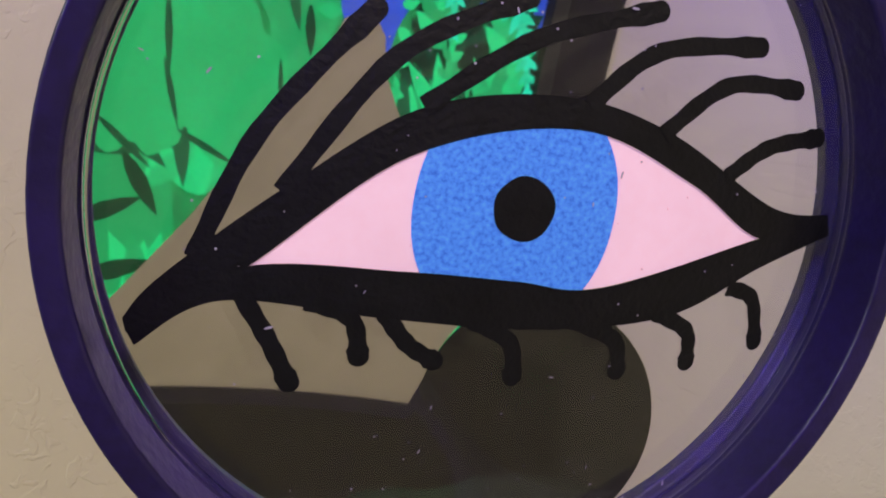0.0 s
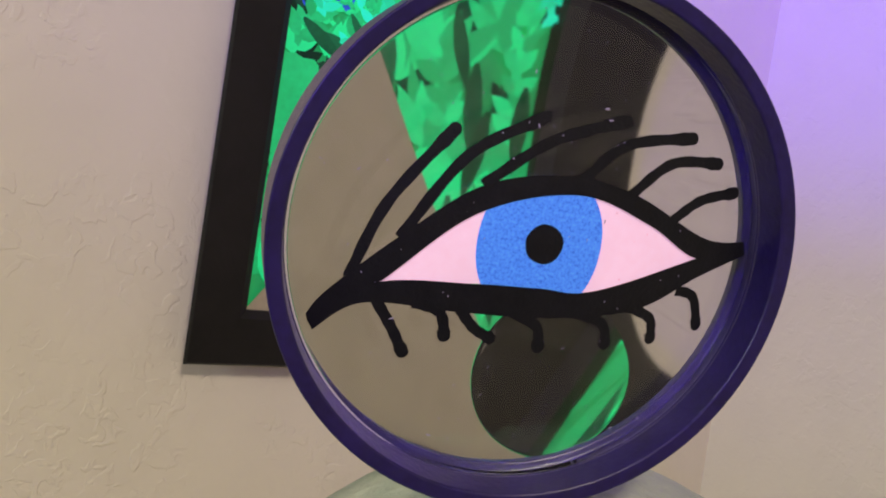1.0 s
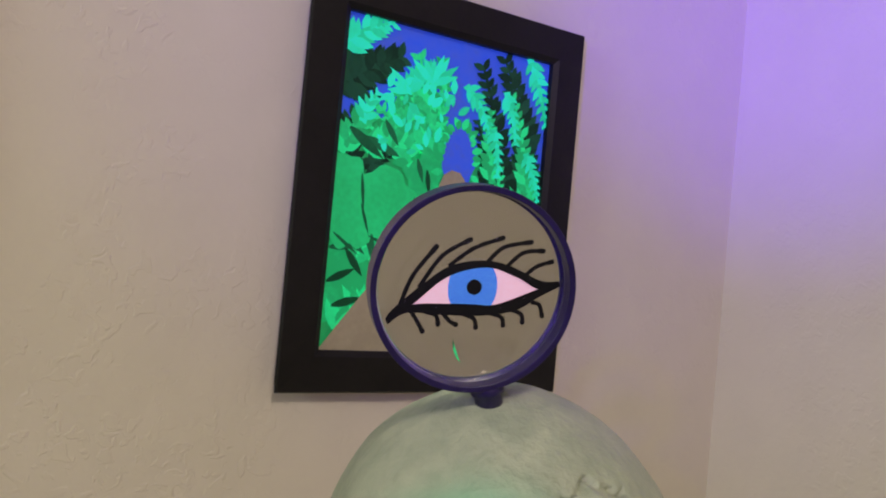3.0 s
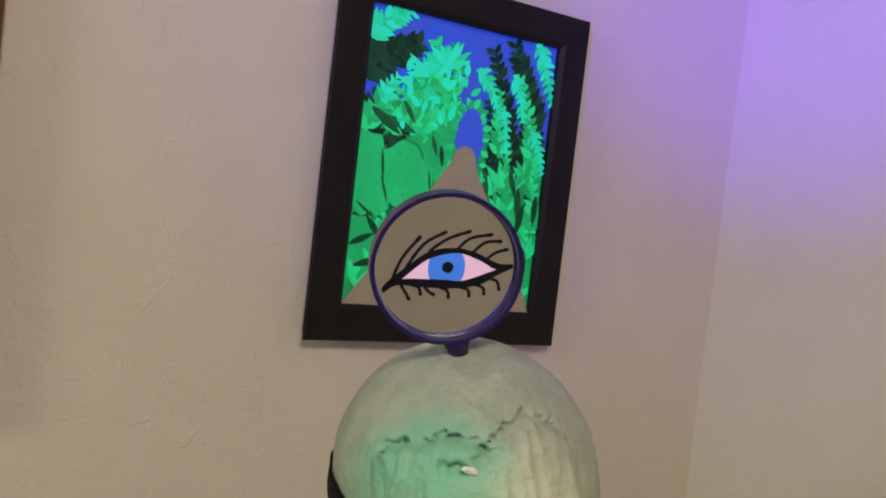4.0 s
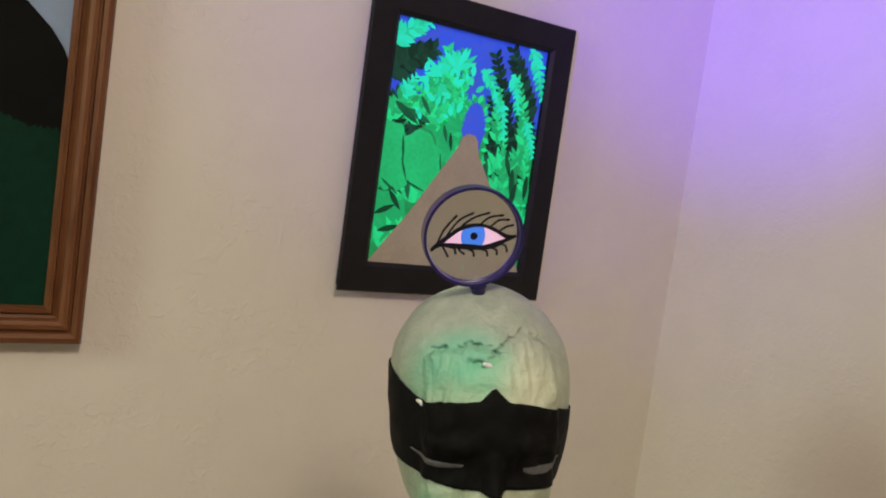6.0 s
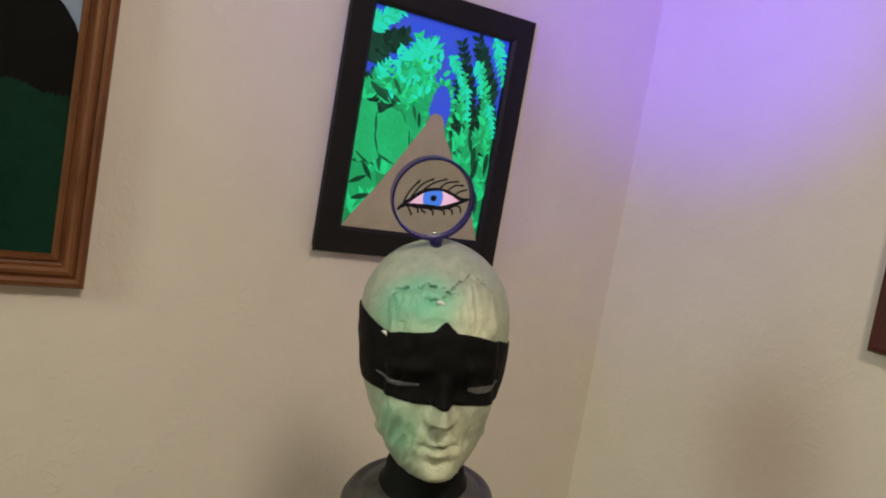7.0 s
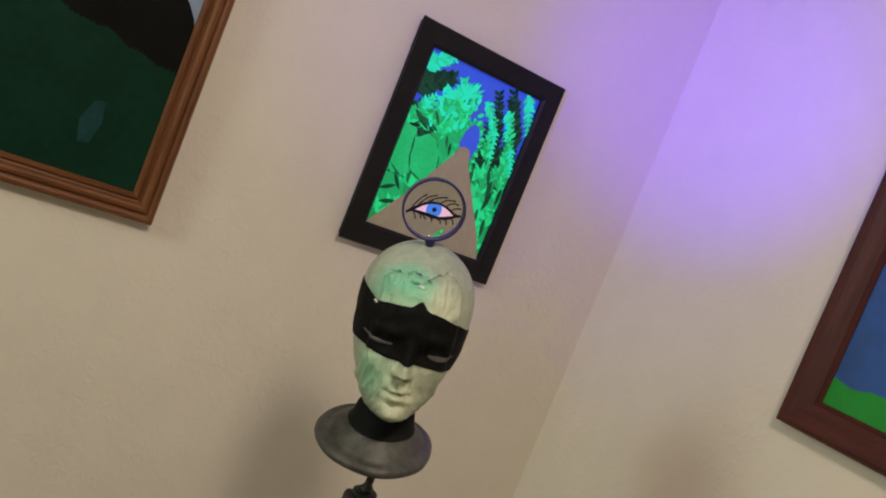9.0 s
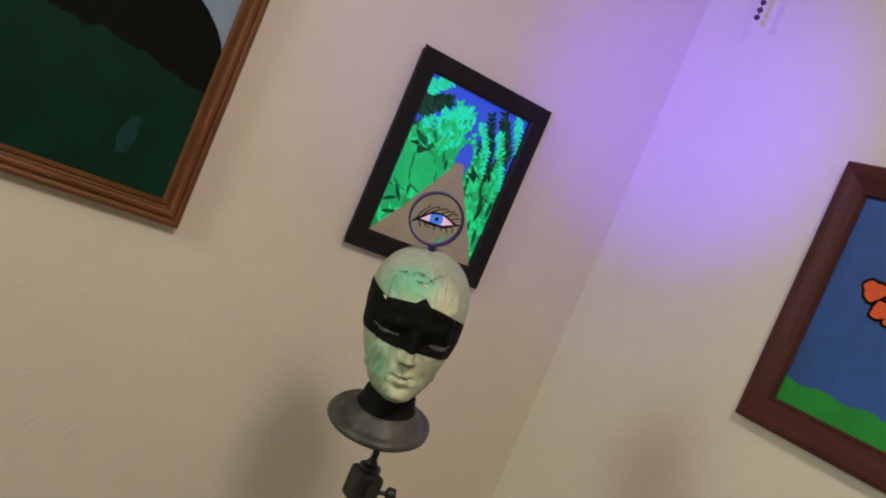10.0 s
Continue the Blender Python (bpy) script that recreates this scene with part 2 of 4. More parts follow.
def blade(bm, x, z, a, l, w, y):
    c, s = math.cos(a), math.sin(a)
    shape = ((0, 0.12), (0.2, 0.38), (0.45, 0.5), (0.72, 0.34), (1.0, 0), (0.72, -0.34), (0.45, -0.5), (0.2, -0.38), (0, -0.12))
    clip_flat(bm, [(x + c * u * l - s * v * w, z + s * u * l + c * v * w) for u, v in shape], y - random.uniform(0, 0.0003))


def blob(bm, u, v, ru, rv, y, rough=0.12):
    ph = [random.uniform(0, 6.28) for _ in range(3)]
    pts = []
    for i in range(40):
        a = 2 * math.pi * i / 40
        k = 1 + rough * (math.sin(3 * a + ph[0]) + 0.7 * math.sin(5 * a + ph[1]) + 0.5 * math.sin(9 * a + ph[2])) / 2
        pts.append(uv(u + ru * k * math.cos(a), v + rv * k * math.sin(a)))
    clip_flat(bm, pts, y)


# sky and bright greens emit: their glow under the torch is built in
SKY_P = mat("glowing_blue_sky_paint", (0.02, 0.09, 0.82), 0.5, scale=14, second=(0.05, 0.10, 0.58), glow=0.42)
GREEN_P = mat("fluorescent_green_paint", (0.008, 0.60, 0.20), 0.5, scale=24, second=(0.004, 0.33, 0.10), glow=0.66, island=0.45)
# mint hue partly paints in the stronger torch light near the top
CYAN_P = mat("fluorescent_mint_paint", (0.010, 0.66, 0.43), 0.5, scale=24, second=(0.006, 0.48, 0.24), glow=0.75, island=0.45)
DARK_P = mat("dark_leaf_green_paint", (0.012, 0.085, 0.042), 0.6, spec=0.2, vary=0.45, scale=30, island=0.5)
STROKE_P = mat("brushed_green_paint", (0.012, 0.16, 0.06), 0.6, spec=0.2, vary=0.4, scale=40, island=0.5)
MID_P = mat("glowing_leaf_green_paint", (0.012, 0.38, 0.11), 0.5, scale=26, second=(0.010, 0.26, 0.08), glow=0.42)
PATH_P = mat("tan_path_paint", (0.42, 0.37, 0.25), 0.6, vary=0.08, scale=30)

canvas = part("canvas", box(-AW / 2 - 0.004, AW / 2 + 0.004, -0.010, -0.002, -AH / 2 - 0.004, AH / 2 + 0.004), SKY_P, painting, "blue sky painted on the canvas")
L0 = -0.0104
bm = bmesh.new()          # broad green masses
blob(bm, 0.22, 0.42, 0.30, 0.30, L0)
blob(bm, 0.34, 0.60, 0.13, 0.12, L0 - 0.0002, 0.3)
blob(bm, 0.10, 0.12, 0.24, 0.22, L0 - 0.0001)
blob(bm, 0.84, 0.28, 0.26, 0.34, L0 - 0.0001)
blob(bm, 0.76, 0.46, 0.16, 0.20, L0)
blob(bm, 0.94, 0.20, 0.12, 0.34, L0 - 0.0002)
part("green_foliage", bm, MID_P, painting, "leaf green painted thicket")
bm = bmesh.new()          # dark sprigs
random.seed(4)
for p, q, b, l, n in (((-0.02, 0.76), (0.25, 0.90), 0.04, 0.034, 13), ((0.0, 0.62), (0.16, 0.78), 0.0, 0.022, 6), ((0.02, 0.58), (0.22, 0.50), 0.1, 0.020, 6),
                      ((0.80, 0.46), (0.64, 0.94), -0.05, 0.028, 17), ((0.92, 0.50), (0.75, 0.98), -0.08, 0.034, 17), ((0.72, 0.40), (0.64, 0.76), -0.06, 0.020, 13),
                      ((0.0, 0.40), (0.13, 0.24), 0.12, 0.026, 6), ((0.0, 0.30), (0.14, 0.16), 0.1, 0.020, 5), ((0.72, 0.18), (0.78, 0.52), 0.05, 0.016, 8),
                      ((0.86, 0.08), (0.93, 0.44), 0.05, 0.016, 8), ((0.66, 0.38), (0.70, 0.66), 0.03, 0.014, 8), ((0.15, 0.55), (0.30, 0.62), 0.1, 0.016, 5)):
    sprig(bm, p, q, b, l, n, L0 - 0.0012)
part("dark_leaves", bm, DARK_P, painting, "dark green painted leaf sprays")
# the bushes' torch-lit glow is built in as emission too
BUSH_P = mat("glowing_bush_green_paint", (0.008, 0.48, 0.15), 0.5, scale=26, second=(0.005, 0.38, 0.11), glow=0.60)
def burst(bm, u, v, count, low, high, l, y, fat=0.32):
    """A fan of pointed leaves from one place, between two angles in degrees."""
    x, z = uv(u, v)
    for k in range(count):
        a = radians(low + (high - low) * (k + random.uniform(0.2, 0.8)) / count)
        blade(bm, x, z, a, l * random.uniform(0.75, 1.2), l * fat, y)


bm = bmesh.new()          # fluorescent greens
random.seed(9)
blob(bm, 0.33, 0.72, 0.13, 0.12, L0 - 0.0019, 0.35)
blob(bm, 0.40, 0.58, 0.10, 0.13, L0 - 0.0019, 0.25)
blob(bm, 0.82, 0.22, 0.13, 0.16, L0 - 0.0017, 0.25)
blob(bm, 0.07, 0.20, 0.13, 0.14, L0 - 0.0017, 0.15)
for k in range(9):                # stems rising beside the path
    a = radians(66 + 12 * k)
    r = random.uniform(0.28, 0.38)
    sprig(bm, (0.38 + 0.05 * math.cos(a), 0.56 + 0.06 * math.sin(a)), (0.38 + r * 0.72 * math.cos(a), 0.56 + r * math.sin(a)), random.uniform(-0.08, 0.08), random.uniform(0.018, 0.024), 8, L0 - 0.0020, 0.5)
for u, v, n, low, high, l in ((0.78, 0.44, 9, 20, 160, 0.036), (0.91, 0.48, 7, 30, 150, 0.030), (0.89, 0.31, 8, 20, 160, 0.034), (0.77, 0.34, 8, 30, 150, 0.032), (0.95, 0.20, 7, 40, 150, 0.034), (0.70, 0.42, 6, 50, 140, 0.030),
                              (0.84, 0.16, 8, 30, 150, 0.034), (0.24, 0.62, 7, 40, 170, 0.034), (0.16, 0.10, 6, 50, 130, 0.036), (0.06, 0.06, 6, 40, 120, 0.034), (0.24, 0.26, 6, 60, 150, 0.036), (0.13, 0.26, 6, 40, 140, 0.036), (0.44, 0.62, 7, 60, 170, 0.030)):
    burst(bm, u, v, n, low, high, l, L0 - 0.0021)
for p, q, b, l, n in (((0.74, 0.56), (0.70, 0.80), 0.05, 0.020, 8), ((0.02, 0.58), (0.16, 0.74), 0.08, 0.024, 7), ((0.12, 0.60), (0.26, 0.70), -0.08, 0.022, 6), ((0.93, 0.50), (0.80, 0.86), -0.05, 0.024, 12), ((0.82, 0.36), (0.77, 0.62), 0.05, 0.018, 9), ((0.98, 0.30), (0.95, 0.56), 0.05, 0.018, 9), ((0.80, 0.04), (0.76, 0.28), 0.05, 0.020, 8), ((0.96, 0.04), (0.93, 0.30), 0.05, 0.020, 8)):
    sprig(bm, p, q, b, l, n, L0 - 0.0022)
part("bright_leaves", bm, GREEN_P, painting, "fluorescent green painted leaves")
bm = bmesh.new()          # dark edging behind the bushes, and strokes between leaves
random.seed(21)
for u, v, a, l in ((0.05, 0.66, -28, 0.048), (0.12, 0.64, -22, 0.044), (0.20, 0.70, -50, 0.030), (0.36, 0.60, -75, 0.026), (0.41, 0.57, -80, 0.026), (0.01, 0.30, 20, 0.040), (0.02, 0.37, -38, 0.046),
                   (0.06, 0.40, -48, 0.044), (0.01, 0.20, 30, 0.034), (0.08, 0.30, -60, 0.034), (0.04, 0.13, 10, 0.036), (0.17, 0.37, -70, 0.036), (0.66, 0.50, -80, 0.040), (0.69, 0.40, -85, 0.040), (0.86, 0.46, -80, 0.044),
                   (0.90, 0.40, -95, 0.044), (0.84, 0.28, -85, 0.036), (0.93, 0.24, -80, 0.040), (0.88, 0.14, -85, 0.036), (0.80, 0.52, -75, 0.036), (0.97, 0.44, -95, 0.040)):
    blade(bm, *uv(u, v), radians(a + random.uniform(-8, 8)), l, l * 0.24, L0 - 0.0025)
tagged(part("leaf_shadows", bm, STROKE_P, painting, "dark green painted strokes between leaves"), kind="stuff")
bm = bmesh.new()          # flat rounded bushes
random.seed(7)
blob(bm, 0.237, 0.450, 0.135, 0.108, L0 - 0.0029, 0.16)
blob(bm, 0.275, 0.395, 0.110, 0.080, L0 - 0.00292, 0.20)
blob(bm, 0.040, 0.475, 0.098, 0.115, L0 - 0.00285, 0.16)
blob(bm, 0.095, 0.385, 0.090, 0.090, L0 - 0.00287, 0.25)
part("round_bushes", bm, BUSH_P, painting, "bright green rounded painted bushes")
for u, v, a, l in ((0.118, 0.53, -82, 0.040), (0.126, 0.44, -70, 0.034), (0.36, 0.48, -80, 0.030), (0.17, 0.345, -20, 0.036), (0.02, 0.345, -35, 0.036)):
    bm = bmesh.new()          # brush strokes on the bushes' edges
    blade(bm, *uv(u, v), radians(a), l, l * 0.10, L0 - 0.0030)
    part("brush_stroke", bm, STROKE_P, painting, "thin dark green painted stroke")
bm = bmesh.new()          # mint tips
random.seed(12)
for p, q, b, l, n in (((-0.02, 0.89), (0.20, 1.0), 0.04, 0.026, 8), ((0.10, 0.68), (0.16, 0.78), 0.1, 0.018, 5),
                      ((0.56, 0.86), (0.70, 0.72), 0.08, 0.018, 7), ((0.88, 1.0), (1.0, 0.78), 0.04, 0.020, 8),
                      ((0.77, 0.87), (0.84, 0.70), 0.05, 0.018, 7), ((0.90, 0.68), (0.99, 0.52), 0.05, 0.016, 7), ((0.72, 0.74), (0.76, 0.58), 0.05, 0.016, 6)):
    sprig(bm, p, q, b, l, n, L0 - 0.0026, 0.42)
burst(bm, 0.40, 0.84, 9, 15, 165, 0.034, L0 - 0.0026, 0.26)
burst(bm, 0.30, 0.80, 7, 40, 190, 0.028, L0 - 0.0026, 0.28)
for k in range(42):
    l = random.uniform(0.010, 0.019)
    blade(bm, *uv(random.uniform(0.14, 0.54), random.uniform(0.60, 0.84)), random.uniform(0.2, 2.9), l, l * 0.5, L0 - 0.0027)
part("mint_leaves", bm, CYAN_P, painting, "mint green painted leaf tips")
bm = bmesh.new()          # the arch of sky at the end of the path
rim_uv = [(0.553 + 0.078 * math.cos(a), 0.600 + (0.125 if math.sin(a) > 0 else 0.06) * math.sin(a)) for a in [2 * math.pi * i / 40 for i in range(40)]]
clip_flat(bm, [uv(*p) for p in rim_uv], L0 - 0.0030)
part("sky_arch", bm, SKY_P, painting)
bm = bmesh.new()          # small leaves scalloping its edge
random.seed(17)
for k in range(24):
    a = radians(-25 + 230 * k / 23)
    x, z = uv(0.553 + 0.072 * math.cos(a), 0.600 + 0.118 * math.sin(a) if math.sin(a) > 0 else 0.600 + 0.30 * math.sin(a))
    l = random.uniform(0.010, 0.015)
    blade(bm, x, z, a + random.uniform(-0.6, 0.6), l, l * 0.6, L0 - 0.0031)
part("arch_leaves", bm, GREEN_P, painting, "green painted leaves edging the arch")
bm = bmesh.new()
clip_flat(bm, [uv(0.0, 0.0), uv(1.0, 0.0), uv(0.93, 0.12), uv(0.61, 0.50), uv(0.595, 0.555), uv(0.57, 0.577), uv(0.525, 0.582), uv(0.49, 0.565), uv(0.465, 0.515), uv(0.22, 0.225)], L0 - 0.0035)
part("painted_path", bm, PATH_P, painting, "tan painted path narrowing upwards")

# ---- landscape painting in an oak frame ----
LW, LH = 0.70, 0.56
landscape = thing("landscape_painting", "oak-framed landscape painting, dark hill over a green meadow", "painting",
                  pose(-0.1885 - LW / 2, W_Y, 1.3955 + LH / 2), group="paintings on the walls")
OAKP = [(0, 0), (0, -0.018), (0.003, -0.0245), (0.008, -0.026), (0.0125, -0.0235), (0.0138, -0.0190), (0.0160, -0.0190), (0.0175, -0.0240), (0.0225, -0.0250), (0.0265, -0.0225), (0.0285, -0.0150), (0.0330, -0.0130), (0.0345, -0.0175), (0.0385, -0.0180), (0.042, -0.0125), (0.042, 0)]
picture_frame(landscape, LW, LH, OAKP, OAK_FLAT, OAK_FLAT)
MEADOW = mat("dark_green_meadow_paint", (0.0035, 0.029, 0.0165), 0.6, spec=0.10, vary=0.25, scale=12)
HILL = mat("black_hill_paint", (0.0045, 0.0045, 0.0045), 0.7, spec=0.1, vary=0.3, scale=12)
PALE = mat("pale_blue_sky_paint", (0.22, 0.30, 0.45), 0.4, vary=0.1, scale=8)
POND = mat("dull_blue_paint", (0.009, 0.050, 0.052), 0.6, spec=0.15, vary=0.2, scale=20)
part("canvas", box(-LW / 2 + 0.038, LW / 2 - 0.038, -0.009, -0.002, -LH / 2 + 0.038, LH / 2 - 0.038), PALE, landscape, "pale blue painted sky")
xr, zb = LW / 2 - 0.039, -LH / 2 + 0.039
bm = bmesh.new()
flat([(xr, zb), (xr, zb + 0.272), (xr - 0.008, zb + 0.290), (xr - 0.022, zb + 0.309), (xr - 0.048, zb + 0.333), (xr - 0.11, zb + 0.372), (xr - 0.25, zb + 0.42), (-xr, zb + 0.40), (-xr, zb)], -0.0096, bm)
part("painted_hill", bm, HILL, landscape, "black painted hillside")
bm = bmesh.new()
random.seed(3)
top = []
for i in range(260):
    x = xr - i * 2 * xr / 259
    tuft = 0.010 * noise.noise(Vector((x * 28, 0, 2))) + 0.006 * abs(noise.noise(Vector((x * 130, 0, 5)))) + random.uniform(-0.0015, 0.0015)
    off = xr - x
    top.append((x, zb + 0.190 + 0.042 * (1 - math.exp(-off / 0.10)) + 0.02 * off + 1.3 * tuft))
flat([(xr, zb)] + top + [(-xr, zb)], -0.0102, bm)
part("painted_meadow", bm, MEADOW, landscape, "dark green painted meadow with a ragged edge")
bm = bmesh.new()
flat([(xr - 0.088, zb + 0.055), (xr - 0.105, zb + 0.052), (xr - 0.112, zb + 0.085), (xr - 0.100, zb + 0.118), (xr - 0.085, zb + 0.122), (xr - 0.080, zb + 0.09)], -0.0107, bm)
part("painted_pond", bm, POND, landscape, "faint blue painted mark")

# ---- butterfly painting in a mahogany frame ----
RW, RH = 0.632, 0.5063
butterfly = thing("butterfly_painting", "mahogany-framed painting of an orange butterfly over green grass", "painting",
                  pose(C_X, -0.0268 - RW / 2, 1.4765 + RH / 2, 0, 0, -90), group="paintings on the walls")
picture_frame(butterfly, RW, RH, [(0, 0), (0, -0.020), (0.003, -0.025), (0.008, -0.0265), (0.020, -0.025), (0.034, -0.0195), (0.049, -0.0165), (0.053, -0.0175), (0.057, -0.012), (0.057, 0)], MAHOGANY)
BLUE_B = mat("cobalt_blue_paint", (0.03, 0.11, 0.42), 0.35, scale=6, second=(0.025, 0.075, 0.25))
GRASS_B = mat("flat_grass_green_paint", (0.008, 0.26, 0.03), 0.4, vary=0.12, scale=10)
ORANGE = mat("orange_wing_paint", (0.75, 0.10, 0.02), 0.4, vary=0.1, scale=40)
CLOUD = mat("white_cloud_paint", (0.45, 0.52, 0.62), 0.5, vary=0.15, scale=30)
part("canvas", box(-RW / 2 + 0.053, RW / 2 - 0.053, -0.009, -0.002, -RH / 2 + 0.053, RH / 2 - 0.053), BLUE_B, butterfly, "cobalt blue painted sky")
xl, zb = -RW / 2 + 0.0535, -RH / 2 + 0.0535
bm = bmesh.new()
flat([(xl, zb), (-xl, zb)] + [(-xl + i * 2 * xl / 30, zb + 0.052 - 0.006 * (i / 30) + 0.004 * math.sin(i * 1.3)) for i in range(31)], -0.0096, bm)
part("painted_grass", bm, GRASS_B, butterfly, "flat green painted grass")


def wing(cx, cz, r, grow, y, material, name, a0):
    bm = bmesh.new()
    pts = []
    for i in range(28):
        a = 2 * math.pi * i / 28
        k = 1 + 0.16 * math.sin(3 * a + a0) + 0.05 * math.sin(7 * a)
        pts.append((cx + (r * k + grow) * math.cos(a), cz + (r * 0.8 * k + grow) * math.sin(a)))
    flat(pts, y, bm)
    part(name, bm, material, butterfly)


for dx, dz, r, a0 in ((0.089, 0.242, 0.021, 0.4), (0.114, 0.213, 0.018, 2.0), (0.150, 0.238, 0.022, 1.1), (0.140, 0.204, 0.016, 3.0)):
    wing(xl + dx, zb + dz, r, 0.0055, -0.0098, HILL, "wing_edge", a0)
    wing(xl + dx, zb + dz, r, 0.0, -0.0103, ORANGE, "wing", a0)
bm = bmesh.new()
flat([(xl + 0.112 + 0.014 * math.cos(a), zb + 0.328 + 0.034 * math.sin(a) + 0.006 * math.sin(3 * a)) for a in [2 * math.pi * i / 24 for i in range(24)]], -0.0097, bm)
part("painted_cloud", bm, CLOUD, butterfly)

# ---- mannequin head ----
O = Vector((0.0575, 0.006, 1.287))
HEAD = Matrix.Translation(O) @ pose(0, 0, 0, 0, 0, -25) @ pose(0, 0, 0, 0, -6.5, 0)


def curve(rows, x):
    """Smooth interpolation in a short table of pairs."""
    n = len(rows)
    for i in range(n - 1):
        (x0, y0), (x1, y1) = rows[i], rows[i + 1]
        if x <= x1 or i == n - 2:
            h = x1 - x0
            k = max(0.0, min(1.0, (x - x0) / h))
            d = (y1 - y0) / h
            da = ((y1 - rows[i - 1][1]) / (x1 - rows[i - 1][0])) if i else d
            db = ((rows[i + 2][1] - y0) / (rows[i + 2][0] - x0)) if i + 2 < n else d
            return (y0 * (1 + 2 * k) * (1 - k) ** 2 + da * h * k * (1 - k) ** 2 + y1 * k * k * (3 - 2 * k) + db * h * k * k * (k - 1))


HALF = [(0.060, 0.018), (0.066, 0.027), (0.075, 0.0345), (0.092, 0.0455), (0.105, 0.0525), (0.120, 0.0592), (0.150, 0.0675), (0.180, 0.0705), (0.205, 0.0708), (0.230, 0.066), (0.250, 0.054), (0.264, 0.038), (0.272, 0.022), (0.2755, 0.010), (0.2765, 0.001)]
FRONT = [(0.060, 0.060), (0.070, 0.076), (0.092, 0.079), (0.120, 0.077), (0.150, 0.073), (0.166, 0.079), (0.190, 0.079), (0.215, 0.074), (0.235, 0.064), (0.252, 0.050), (0.264, 0.036), (0.272, 0.021), (0.2755, 0.010), (0.2765, 0.001)]
BACK = [(0.060, 0.030), (0.080, 0.045), (0.110, 0.064), (0.150, 0.088), (0.190, 0.096), (0.220, 0.088), (0.245, 0.070), (0.262, 0.046), (0.272, 0.023), (0.2755, 0.010), (0.2765, 0.001)]


def bump(x, z, cx, cz, sx, sz):
    return math.exp(-((x - cx) / sx) ** 2 - ((z - cz) / sz) ** 2)


